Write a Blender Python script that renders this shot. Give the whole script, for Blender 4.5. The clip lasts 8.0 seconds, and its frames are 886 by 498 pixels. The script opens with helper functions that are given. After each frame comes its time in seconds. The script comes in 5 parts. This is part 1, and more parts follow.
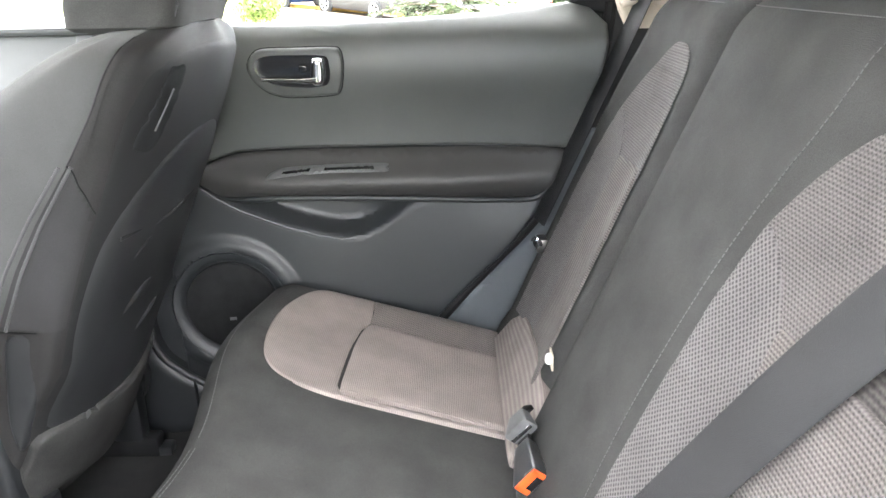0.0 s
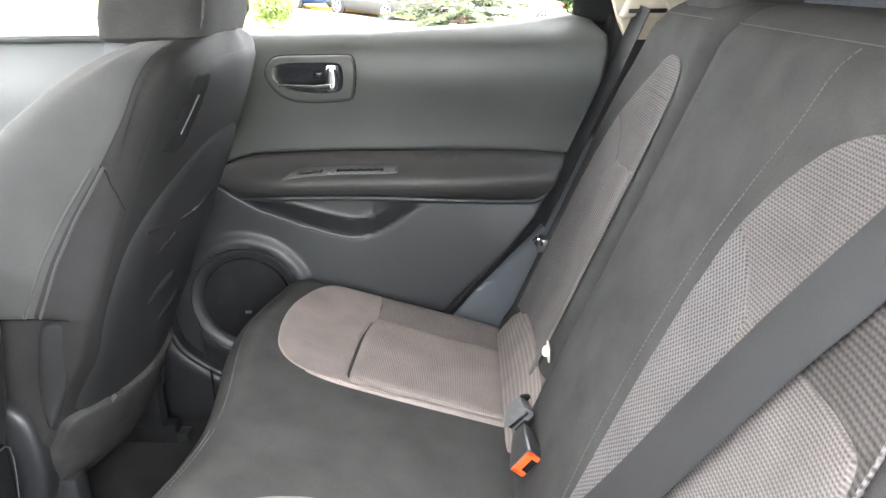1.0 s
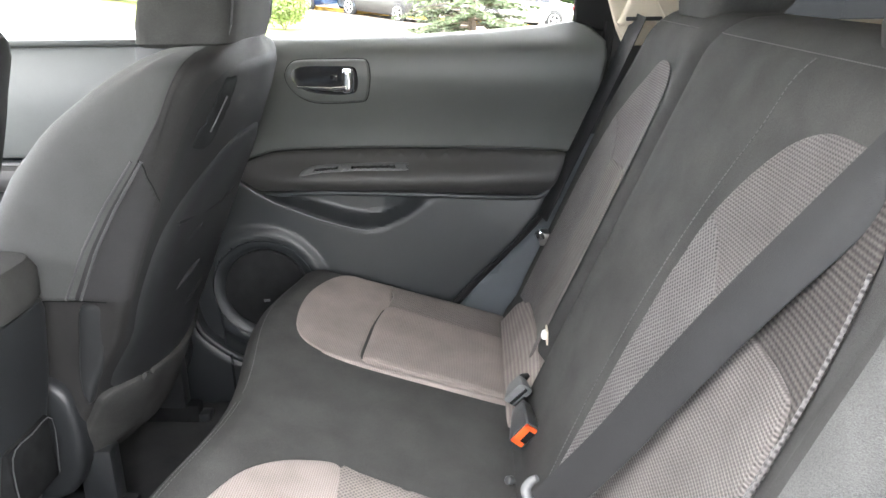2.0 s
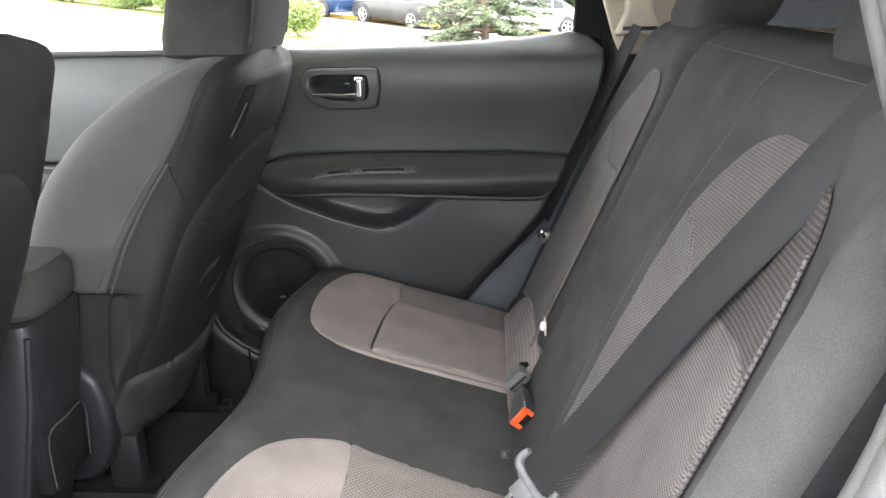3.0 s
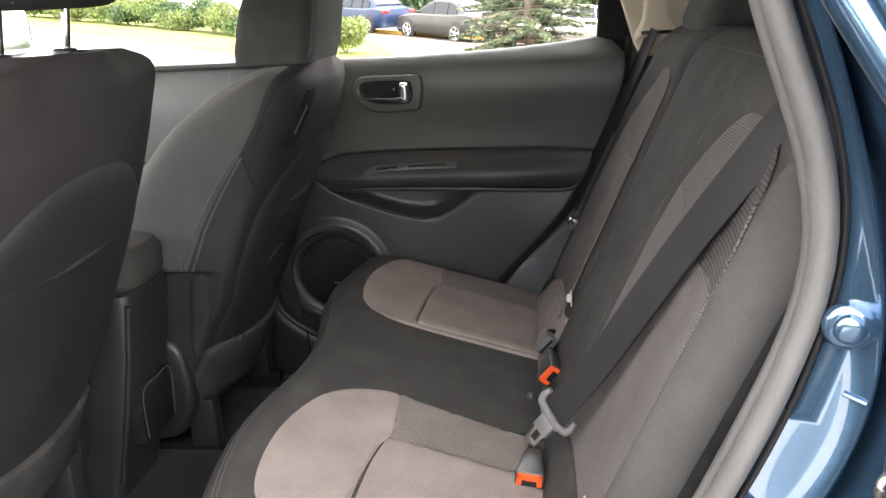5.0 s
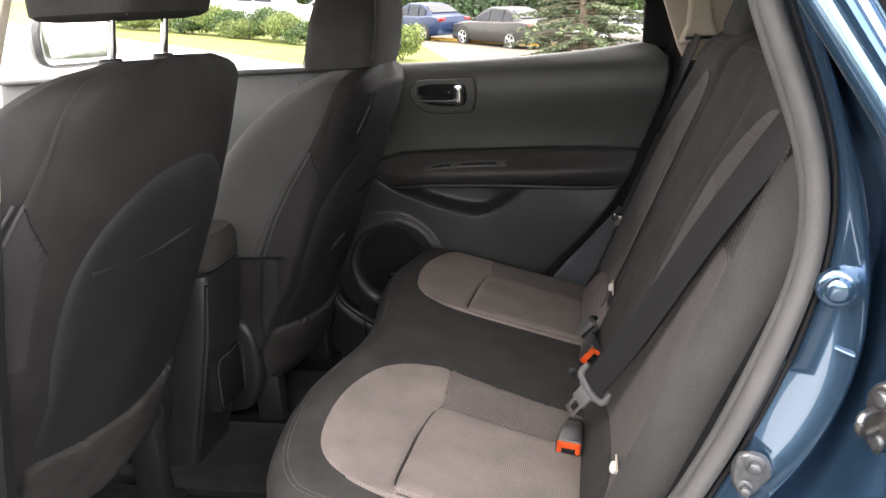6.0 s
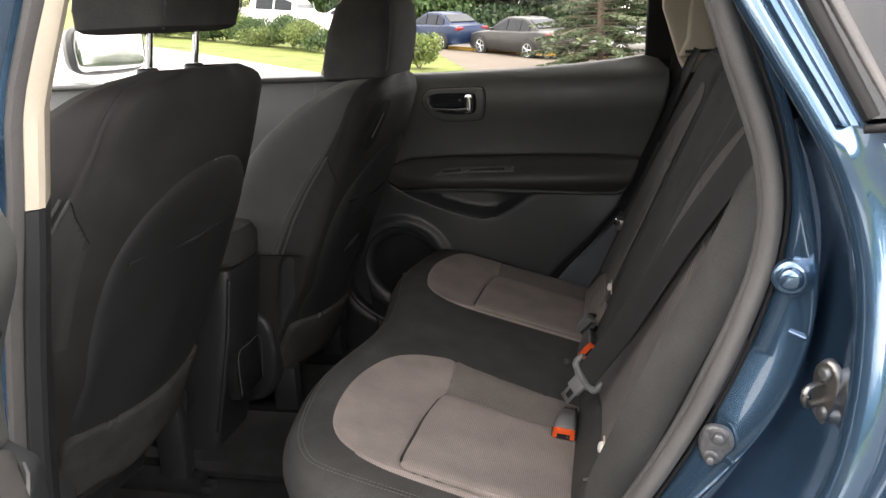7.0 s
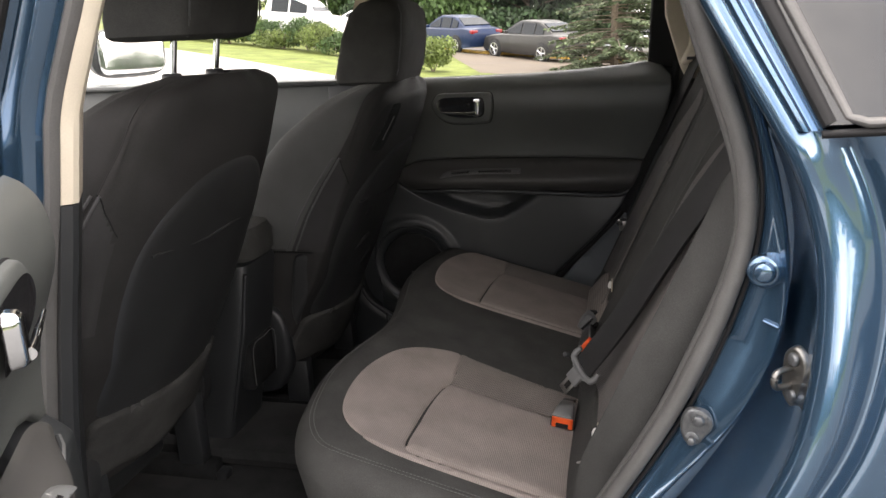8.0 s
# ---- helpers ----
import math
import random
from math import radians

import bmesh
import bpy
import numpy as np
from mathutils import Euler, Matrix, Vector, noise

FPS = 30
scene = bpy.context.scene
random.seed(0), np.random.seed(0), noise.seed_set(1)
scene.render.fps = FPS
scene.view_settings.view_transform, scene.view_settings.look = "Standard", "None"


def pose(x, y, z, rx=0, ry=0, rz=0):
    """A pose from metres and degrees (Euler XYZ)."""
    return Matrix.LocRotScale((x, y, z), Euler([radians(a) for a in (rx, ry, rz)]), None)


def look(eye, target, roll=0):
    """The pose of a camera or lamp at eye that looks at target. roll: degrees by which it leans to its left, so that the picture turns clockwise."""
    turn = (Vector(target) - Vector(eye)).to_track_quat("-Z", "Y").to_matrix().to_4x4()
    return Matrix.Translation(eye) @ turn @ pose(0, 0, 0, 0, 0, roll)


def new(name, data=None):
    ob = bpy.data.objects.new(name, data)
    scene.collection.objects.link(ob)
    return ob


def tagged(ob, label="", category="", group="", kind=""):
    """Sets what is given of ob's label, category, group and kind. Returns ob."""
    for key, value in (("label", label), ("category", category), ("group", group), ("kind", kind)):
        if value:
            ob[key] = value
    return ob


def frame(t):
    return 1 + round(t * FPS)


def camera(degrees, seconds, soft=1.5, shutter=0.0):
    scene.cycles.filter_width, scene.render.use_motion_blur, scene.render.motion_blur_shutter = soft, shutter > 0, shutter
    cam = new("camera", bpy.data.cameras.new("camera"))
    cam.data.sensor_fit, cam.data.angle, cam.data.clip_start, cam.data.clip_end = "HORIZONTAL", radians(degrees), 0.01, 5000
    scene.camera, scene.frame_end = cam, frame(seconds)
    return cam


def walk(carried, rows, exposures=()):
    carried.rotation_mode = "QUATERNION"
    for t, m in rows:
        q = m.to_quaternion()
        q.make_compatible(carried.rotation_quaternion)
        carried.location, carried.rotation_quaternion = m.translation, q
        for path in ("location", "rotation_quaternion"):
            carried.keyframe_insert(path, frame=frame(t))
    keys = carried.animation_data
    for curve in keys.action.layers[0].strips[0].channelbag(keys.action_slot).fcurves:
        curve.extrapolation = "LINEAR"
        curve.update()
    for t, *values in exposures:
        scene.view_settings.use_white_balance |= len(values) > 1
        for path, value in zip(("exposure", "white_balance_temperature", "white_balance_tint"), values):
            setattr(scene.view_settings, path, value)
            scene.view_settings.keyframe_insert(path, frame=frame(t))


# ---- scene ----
import functools

cam = camera(59.0, 8.0)
PATH = [
    (0, (0.03, -0.003, 1.355), (-0.011, 1.886, 0.7), -1.3),
    (0.5, (0.036, -0.042, 1.366), (-0.018, 1.849, 0.716), -1.1),
    (1, (0.04, -0.083, 1.376), (-0.025, 1.807, 0.725), -0.9),
    (1.5, (0.043, -0.138, 1.385), (-0.031, 1.751, 0.734), -0.8),
    (3, (0.071, -0.287, 1.405), (-0.054, 1.606, 0.773), -1.1),
    (3.5, (0.083, -0.334, 1.409), (-0.05, 1.562, 0.785), -1.4),
    (4, (0.085, -0.386, 1.407), (-0.056, 1.513, 0.795), -1.4),
    (4.5, (0.097, -0.438, 1.405), (-0.069, 1.461, 0.798), -2.0),
    (5.8, (0.121, -0.606, 1.404), (-0.246, 1.273, 0.825), -3.3),
    (6, (0.128, -0.633, 1.406), (-0.247, 1.246, 0.831), -3.2),
    (6.5, (0.146, -0.685, 1.408), (-0.255, 1.192, 0.845), -2.8),
    (7, (0.167, -0.737, 1.416), (-0.247, 1.14, 0.863), -2.8),
    (7.5, (0.183, -0.775, 1.423), (-0.244, 1.1, 0.875), -2.6),
    (8, (0.198, -0.811, 1.426), (-0.248, 1.061, 0.881), -2.6),
]
# ---------------------------------------------------------------- light
EXPO = [(0.0, 4.83, 6300, 10), (0.5, 4.80, 6300, 10), (1.5, 4.59, 6300, 10), (3.0, 3.92, 6300, 10), (4.5, 3.52, 6630, 12), (6.0, 2.84, 6780, 15), (6.5, 2.64, 6780, 15), (7.0, 2.22, 6830, 14), (7.5, 1.87, 6830, 14), (8.0, 2.00, 6830, 14)]
walk(cam, [(t, look(eye, target, roll)) for t, eye, target, roll in PATH], EXPO)

SUN_EL, SUN_AZ = radians(72), radians(55)
world = bpy.data.worlds.new("sky")
scene.world = world
world.use_nodes = True
wn, wl = world.node_tree.nodes, world.node_tree.links
wn.clear()
sky = wn.new("ShaderNodeTexSky")
sky.sky_type, sky.sun_disc, sky.sun_elevation, sky.sun_rotation = "NISHITA", False, SUN_EL, SUN_AZ
sky.air_density, sky.dust_density = 1.0, 1.5
coord = wn.new("ShaderNodeTexCoord")
cloud = wn.new("ShaderNodeTexNoise")
cloud.inputs["Scale"].default_value, cloud.inputs["Detail"].default_value = 2.2, 6
ramp = wn.new("ShaderNodeValToRGB")
ramp.color_ramp.elements[0].position, ramp.color_ramp.elements[1].position = 0.30, 0.56
mixw = wn.new("ShaderNodeMix")
mixw.data_type = "RGBA"
back = wn.new("ShaderNodeBackground")
back.inputs["Strength"].default_value = 0.15
wout = wn.new("ShaderNodeOutputWorld")
shade = wn.new("ShaderNodeTexNoise")
shade.inputs["Scale"].default_value, shade.inputs["Detail"].default_value, shade.inputs["Distortion"].default_value = 3.6, 7, 0.5
tone = wn.new("ShaderNodeValToRGB")
tone.color_ramp.elements[0].position, tone.color_ramp.elements[0].color = 0.38, (0.55, 0.54, 0.55, 1)
tone.color_ramp.elements[1].position, tone.color_ramp.elements[1].color = 0.60, (1.0, 0.965, 0.92, 1)
bright = wn.new("ShaderNodeVectorMath")
bright.operation = "SCALE"
bright.inputs["Scale"].default_value = 14.6
wl.new(coord.outputs["Generated"], shade.inputs["Vector"])
wl.new(shade.outputs["Fac"], tone.inputs["Fac"])
wl.new(tone.outputs["Color"], bright.inputs[0])
wl.new(bright.outputs["Vector"], mixw.inputs["B"])
wl.new(coord.outputs["Generated"], cloud.inputs["Vector"])
wl.new(cloud.outputs["Fac"], ramp.inputs["Fac"])
wl.new(ramp.outputs["Color"], mixw.inputs["Factor"])
wl.new(sky.outputs["Color"], mixw.inputs["A"])
wl.new(mixw.outputs["Result"], back.inputs["Color"])
wl.new(back.outputs["Background"], wout.inputs["Surface"])
sun = new("sun", bpy.data.lights.new("sun", "SUN"))
sun.data.energy, sun.data.angle, sun.data.color = 1.0, radians(8), (1.0, 0.95, 0.87)
to_sun = Vector((math.sin(SUN_AZ) * math.cos(SUN_EL), math.cos(SUN_AZ) * math.cos(SUN_EL), math.sin(SUN_EL)))
sun.rotation_euler = to_sun.to_track_quat("Z", "Y").to_euler()

# ---------------------------------------------------------------- materials


def mat(name, color, rough=0.6, metal=0.0, vary=0.15, scale=8.0, grain=0.0, grain_scale=900.0, coat=0.0, spec=0.5,
        sheen=0.0, island=0.0):
    """A surface with slow stains and fine grain; coordinates are metres."""
    m = bpy.data.materials.new(name)
    m.use_nodes = True
    n, l = m.node_tree.nodes, m.node_tree.links
    b = n["Principled BSDF"]
    b.inputs["Metallic"].default_value, b.inputs["Coat Weight"].default_value = metal, coat
    b.inputs["Coat Roughness"].default_value, b.inputs["Coat IOR"].default_value = 0.03, 1.5 + 0.35 * (coat > 1.01)
    b.inputs["Coat Weight"].default_value = min(coat, 1.0)
    b.inputs["Specular IOR Level"].default_value, b.inputs["Sheen Weight"].default_value = spec, sheen
    b.inputs["Sheen Roughness"].default_value = 0.4
    tc = n.new("ShaderNodeTexCoord")
    big = n.new("ShaderNodeTexNoise")
    big.inputs["Scale"].default_value, big.inputs["Detail"].default_value = scale, 5
    fine = n.new("ShaderNodeTexNoise")
    fine.inputs["Scale"].default_value, fine.inputs["Detail"].default_value = grain_scale, 2
    l.new(tc.outputs["Object"], big.inputs["Vector"]), l.new(tc.outputs["Object"], fine.inputs["Vector"])
    mr = n.new("ShaderNodeMapRange")
    mr.inputs["From Min"].default_value, mr.inputs["From Max"].default_value = 0.3, 0.7
    mr.inputs["To Min"].default_value, mr.inputs["To Max"].default_value = 1 - vary, 1 + vary
    l.new(big.outputs["Fac"], mr.inputs["Value"])
    hsv = n.new("ShaderNodeHueSaturation")
    hsv.inputs["Color"].default_value = (*color, 1)
    speck = n.new("ShaderNodeMapRange")
    speck.inputs["From Min"].default_value, speck.inputs["From Max"].default_value = 0.3, 0.7
    speck.inputs["To Min"].default_value, speck.inputs["To Max"].default_value = 1 - grain * 0.3, 1 + grain * 0.3
    l.new(fine.outputs["Fac"], speck.inputs["Value"])
    both = n.new("ShaderNodeMath")
    both.operation = "MULTIPLY"
    l.new(mr.outputs["Result"], both.inputs[0]), l.new(speck.outputs["Result"], both.inputs[1])
    l.new(both.outputs["Value"], hsv.inputs["Value"])
    last = hsv
    if island:
        geo = n.new("ShaderNodeNewGeometry")
        m2 = n.new("ShaderNodeMapRange")
        m2.inputs["To Min"].default_value, m2.inputs["To Max"].default_value = 1 - island, 1 + island
        l.new(geo.outputs["Random Per Island"], m2.inputs["Value"])
        h2 = n.new("ShaderNodeHueSaturation")
        l.new(hsv.outputs["Color"], h2.inputs["Color"]), l.new(m2.outputs["Result"], h2.inputs["Value"])
        last = h2
    l.new(last.outputs["Color"], b.inputs["Base Color"])
    rr = n.new("ShaderNodeMapRange")
    rr.inputs["To Min"].default_value, rr.inputs["To Max"].default_value = max(rough - 0.08, 0.02), min(rough + 0.08, 1)
    l.new(big.outputs["Fac"], rr.inputs["Value"])
    l.new(rr.outputs["Result"], b.inputs["Roughness"])
    if grain:
        bp = n.new("ShaderNodeBump")
        bp.inputs["Strength"].default_value, bp.inputs["Distance"].default_value = grain, 0.001
        l.new(fine.outputs["Fac"], bp.inputs["Height"]), l.new(bp.outputs["Normal"], b.inputs["Normal"])
    return m


def knit(name, light, dark, period, turn=(0, 0, 0), dots=0.0, rough=0.92, depth=0.6, stains=0.12):
    """Ribbed knit cloth: rows of yarn every `period` metres, with loops across them when dots is set."""
    m = bpy.data.materials.new(name)
    m.use_nodes = True
    n, l = m.node_tree.nodes, m.node_tree.links
    b = n["Principled BSDF"]
    b.inputs["Roughness"].default_value, b.inputs["Sheen Weight"].default_value = rough, 0.04
    b.inputs["Specular IOR Level"].default_value = 0.2
    tc, mp = n.new("ShaderNodeTexCoord"), n.new("ShaderNodeMapping")
    mp.inputs["Rotation"].default_value = [radians(a) for a in turn]
    l.new(tc.outputs["Object"], mp.inputs["Vector"])
    w = n.new("ShaderNodeTexWave")
    w.wave_type, w.bands_direction = "BANDS", "X"
    w.inputs["Scale"].default_value, w.inputs["Distortion"].default_value = 0.314 / period, 0.6
    w.inputs["Detail"].default_value, w.inputs["Detail Scale"].default_value = 1.0, 3.0
    l.new(mp.outputs["Vector"], w.inputs["Vector"])
    height = w.outputs["Fac"]
    if dots:
        cell = n.new("ShaderNodeTexVoronoi")
        cell.voronoi_dimensions = "2D"
        cell.inputs["Scale"].default_value, cell.inputs["Randomness"].default_value = 1 / period, 0.12
        turn45 = n.new("ShaderNodeMapping")
        turn45.inputs["Rotation"].default_value = (0, 0, radians(45))
        l.new(mp.outputs["Vector"], turn45.inputs["Vector"]), l.new(turn45.outputs["Vector"], cell.inputs["Vector"])
        hole = n.new("ShaderNodeMapRange")
        hole.inputs["From Min"].default_value, hole.inputs["From Max"].default_value = 0.15, 0.5
        l.new(cell.outputs["Distance"], hole.inputs["Value"])
        both = n.new("ShaderNodeMix")
        both.inputs["Factor"].default_value = dots
        l.new(height, both.inputs["A"]), l.new(hole.outputs["Result"], both.inputs["B"])
        height = both.outputs["Result"]
    big = n.new("ShaderNodeTexNoise")
    big.inputs["Scale"].default_value, big.inputs["Detail"].default_value = 14, 6
    l.new(tc.outputs["Object"], big.inputs["Vector"])
    mr = n.new("ShaderNodeMapRange")
    mr.inputs["From Min"].default_value, mr.inputs["From Max"].default_value = 0.3, 0.7
    mr.inputs["To Min"].default_value, mr.inputs["To Max"].default_value = 1 - stains, 1 + stains
    l.new(big.outputs["Fac"], mr.inputs["Value"])
    mix = n.new("ShaderNodeMix")
    mix.data_type = "RGBA"
    mix.inputs["A"].default_value, mix.inputs["B"].default_value = (*dark, 1), (*light, 1)
    l.new(height, mix.inputs["Factor"])
    hsv = n.new("ShaderNodeHueSaturation")
    l.new(mix.outputs["Result"], hsv.inputs["Color"]), l.new(mr.outputs["Result"], hsv.inputs["Value"])
    l.new(hsv.outputs["Color"], b.inputs["Base Color"])
    bp = n.new("ShaderNodeBump")
    bp.inputs["Strength"].default_value, bp.inputs["Distance"].default_value = depth, 0.0012
    l.new(height, bp.inputs["Height"]), l.new(bp.outputs["Normal"], b.inputs["Normal"])
    return m


def glass(name, tint, rough=0.0, ior=1.45, clear=1.0):
    m = bpy.data.materials.new(name)
    m.use_nodes = True
    b = m.node_tree.nodes["Principled BSDF"]
    b.inputs["Base Color"].default_value, b.inputs["Roughness"].default_value = (*tint, 1), rough
    b.inputs["Transmission Weight"].default_value, b.inputs["IOR"].default_value = clear, ior
    return m


M = dict(
    cloth=mat("charcoal_seat_cloth", (0.047, 0.047, 0.0453), 0.9, vary=0.2, scale=13, grain=0.8, grain_scale=900, spec=0.14),
    # seat cloth darkened for the shade where the backrest rounds to the rear
    cloth_back=mat("shaded_seat_back_cloth", (0.0215, 0.0209, 0.0209), 0.7, vary=0.22, scale=9, grain=0.6, grain_scale=800, spec=0.2),
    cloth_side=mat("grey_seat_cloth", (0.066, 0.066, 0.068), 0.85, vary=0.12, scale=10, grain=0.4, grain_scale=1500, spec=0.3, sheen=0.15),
    cloth_bolster=mat("lit_bolster_cloth", (0.062, 0.064, 0.063), 0.85, vary=0.12, scale=10, grain=0.5, grain_scale=1300, spec=0.3, sheen=0.1),
    cloth_panel=mat("slate_panel_cloth", (0.026, 0.0256, 0.0265), 0.8, vary=0.15, scale=12, grain=0.5, grain_scale=1100, spec=0.3),
    flap=mat("dusty_grey_flap", (0.034, 0.034, 0.033), 0.9, vary=0.3, scale=16, grain=0.8, grain_scale=600, spec=0.2),
    insert=knit("warm_grey_knit", (0.268, 0.232, 0.213), (0.150, 0.130, 0.120), 0.0034, (0, -15.6, 0), 0.4),
    border=knit("grey_mesh_knit", (0.185, 0.163, 0.150), (0.080, 0.071, 0.066), 0.0052, (0, -15.6, 0), 0.85, depth=0.9),
    back_rib=knit("grey_ribbed_knit", (0.158, 0.143, 0.135), (0.042, 0.038, 0.036), 0.0042, (0, 67, 0), 0.35, depth=0.8),
    back_mesh=knit("grey_open_mesh", (0.140, 0.132, 0.130), (0.036, 0.034, 0.0335), 0.0050, (0, 67, 0), 0.9, depth=0.9),
    # darker copy of the upper knit, with the dish's shade in its colour
    back_shade=knit("shaded_grey_knit", (0.072, 0.064, 0.060), (0.020, 0.018, 0.017), 0.0060, (0, 67, 0), 0.25, depth=0.9),
    back_dark=knit("dark_grey_knit", (0.130, 0.120, 0.117), (0.034, 0.0315, 0.0305), 0.0044, (0, 67, 0), 0.5, depth=0.9),
    sill=mat("light_slate_plastic", (0.085, 0.093, 0.10), 0.32, vary=0.1, scale=6, grain=0.2, grain_scale=900),
    vinyl=mat("dark_grey_door_vinyl", (0.068, 0.072, 0.069), 0.42, vary=0.1, scale=6, grain=0.35, grain_scale=1100),
    vinyl_low=mat("slate_grey_plastic", (0.0175, 0.0197, 0.0213), 0.45, vary=0.12, scale=5, grain=0.35, grain_scale=900),
    armrest=mat("brown_grey_armrest_cloth", (0.034, 0.0332, 0.0318), 0.55, vary=0.2, scale=5, grain=0.4, grain_scale=1000),
    rear_cover=mat("black_rear_cover_cloth", (0.0125, 0.0128, 0.0132), 0.7, vary=0.2, scale=9, grain=0.5, grain_scale=800, spec=0.25),
    pocket=mat("black_vinyl_pocket", (0.0185, 0.0193, 0.0203), 0.48, vary=0.15, scale=9, grain=0.3, grain_scale=700),
    plastic=mat("black_plastic", (0.018, 0.0195, 0.021), 0.45, vary=0.12, scale=7, grain=0.3, grain_scale=800),
    gloss=mat("gloss_black_plastic", (0.012, 0.012, 0.013), 0.15, vary=0.1),
    lining=mat("dull_black_lining", (0.013, 0.0135, 0.014), 0.95, vary=0.3, scale=30, grain=0.6, grain_scale=500, spec=0.1),
    switch=mat("grey_switch_plate", (0.085, 0.088, 0.088), 0.35, vary=0.1, grain=0.1),
    chrome=mat("chrome", (0.82, 0.83, 0.84), 0.08, 1.0, vary=0.03),
    steel=mat("zinc_steel", (0.22, 0.212, 0.20), 0.38, 1.0, vary=0.12, scale=40, grain=0.2),
    zinc=mat("dull_zinc", (0.15, 0.154, 0.158), 0.45, 0.8, vary=0.25, scale=120, grain=0.3),
    trim=mat("beige_pillar_trim", (0.56, 0.50, 0.40), 0.6, vary=0.05, scale=5, grain=0.2, grain_scale=700),
    rubber=mat("grey_weatherstrip_rubber", (0.078, 0.076, 0.074), 0.6, vary=0.1, scale=20, grain=0.3, grain_scale=500),
    rubber_dark=mat("dark_grey_rubber", (0.05, 0.049, 0.047), 0.65, vary=0.1, scale=20, grain=0.3, grain_scale=500),
    black_rubber=mat("black_rubber", (0.010, 0.010, 0.0105), 0.65, vary=0.1, spec=0.2),
    paint=mat("metallic_blue_paint", (0.062, 0.130, 0.215), 0.15, 0.80, vary=0.06, scale=3, grain=0.06, grain_scale=2500, coat=1.1),
    carpet=mat("black_carpet", (0.022, 0.0225, 0.0225), 0.98, vary=0.3, scale=14, grain=1.0, grain_scale=500, spec=0.1, sheen=0.08),
    webbing=mat("black_belt_webbing", (0.0105, 0.0108, 0.0114), 0.55, vary=0.2, scale=25, grain=0.6, grain_scale=1300, spec=0.4),
    orange=mat("orange_red_button", (0.78, 0.105, 0.022), 0.4, vary=0.08, scale=40),
    grey_plastic=mat("grey_tongue_plastic", (0.10, 0.102, 0.103), 0.5, vary=0.15, scale=60, grain=0.2),
    buckle=mat("dark_grey_buckle_plastic", (0.034, 0.035, 0.036), 0.32, vary=0.12, scale=40, grain=0.15),
    white=mat("white_plastic", (0.75, 0.74, 0.71), 0.4, vary=0.05),
    stitch=mat("grey_thread", (0.085, 0.085, 0.083), 0.9, vary=0.1),
    headliner=mat("beige_headliner", (0.55, 0.51, 0.43), 0.95, vary=0.05, grain=0.3),
    window=glass("clear_glass", (0.97, 0.99, 0.98)),
    privacy=glass("dark_tinted_glass", (0.03, 0.032, 0.034), 0.0, 1.52, 0.3),
    mirror=mat("mirror", (0.9, 0.91, 0.92), 0.02, 1.0, vary=0.0),
)

# ---------------------------------------------------------------- building tools


def thing(name, at, label, category, group="", kind=""):
    ob = new(name)
    ob.location = at
    ob.empty_display_size = 0.05
    return tagged(ob, label, category, group, kind)


def place_of(ob):
    m = Matrix.Translation(ob.location)
    return place_of(ob.parent) @ ob.matrix_parent_inverse @ m if ob.parent else m


def part(name, bm, material, parent=None, label="", sharp=38):
    """Links a bmesh, given in world metres, as one mesh under its thing or part."""
    me = bpy.data.meshes.new(name)
    bmesh.ops.recalc_face_normals(bm, faces=bm.faces)
    for f in bm.faces:
        f.smooth = True
    for e in bm.edges:
        e.smooth = len(e.link_faces) < 2 or e.calc_face_angle(0) < radians(sharp)
    bm.to_mesh(me)
    bm.free()
    me.materials.append(material)
    ob = new(name, me)
    if parent:
        ob.parent = parent
        ob.matrix_parent_inverse = place_of(parent).inverted()
    if label:
        ob["label"] = label
    return ob


def spline(pts, n=6, closed=False):
    """Catmull-Rom through points of any dimension."""
    p = [np.array(q, float) for q in pts]
    k, out = len(p), []
    for i in range(k if closed else k - 1):
        a, b, c, d = (p[(i + j) % k] if closed else p[min(max(i + j, 0), k - 1)] for j in (-1, 0, 1, 2))
        for j in range(n):
            s = j / n
            out.append(0.5 * (2 * b + (c - a) * s + (2 * a - 5 * b + 4 * c - d) * s * s + (3 * b - a - 3 * c + d) * s ** 3))
    if not closed:
        out.append(p[-1])
    return out


def smooth01(a, b, x):
    t = np.clip((x - a) / (b - a), 0, 1)
    return t * t * (3 - 2 * t)


def loft(rings, closed=True, cap=True, bm=None):
    bm = bm or bmesh.new()
    vs = [[bm.verts.new(tuple(p)) for p in r] for r in rings]
    m = len(vs[0])
    for a, b in zip(vs, vs[1:]):
        for i in range(m if closed else m - 1):
            j = (i + 1) % m
            bm.faces.new((a[i], a[j], b[j], b[i]))
    if cap and closed:
        bm.faces.new(vs[0]), bm.faces.new(vs[-1])
    return bm


def tube(pts, r, sides=8, bm=None, flat=1.0, up=(0, 0, 1)):
    """A round or flattened bar along points; r may be a list."""
    pts = [Vector(p) for p in pts]
    rs = r if isinstance(r, (list, tuple)) else [r] * len(pts)
    rings = []
    for i, p in enumerate(pts):
        t = (pts[min(i + 1, len(pts) - 1)] - pts[max(i - 1, 0)]).normalized()
        u = Vector(up)
        if abs(t.dot(u)) > 0.95:
            u = Vector((1, 0, 0))
        a = t.cross(u).normalized()
        b = a.cross(t)
        rings.append([p + a * (rs[i] * math.cos(q)) + b * (rs[i] * flat * math.sin(q))
                      for q in (2 * math.pi * k / sides for k in range(sides))])
    return loft(rings, bm=bm)


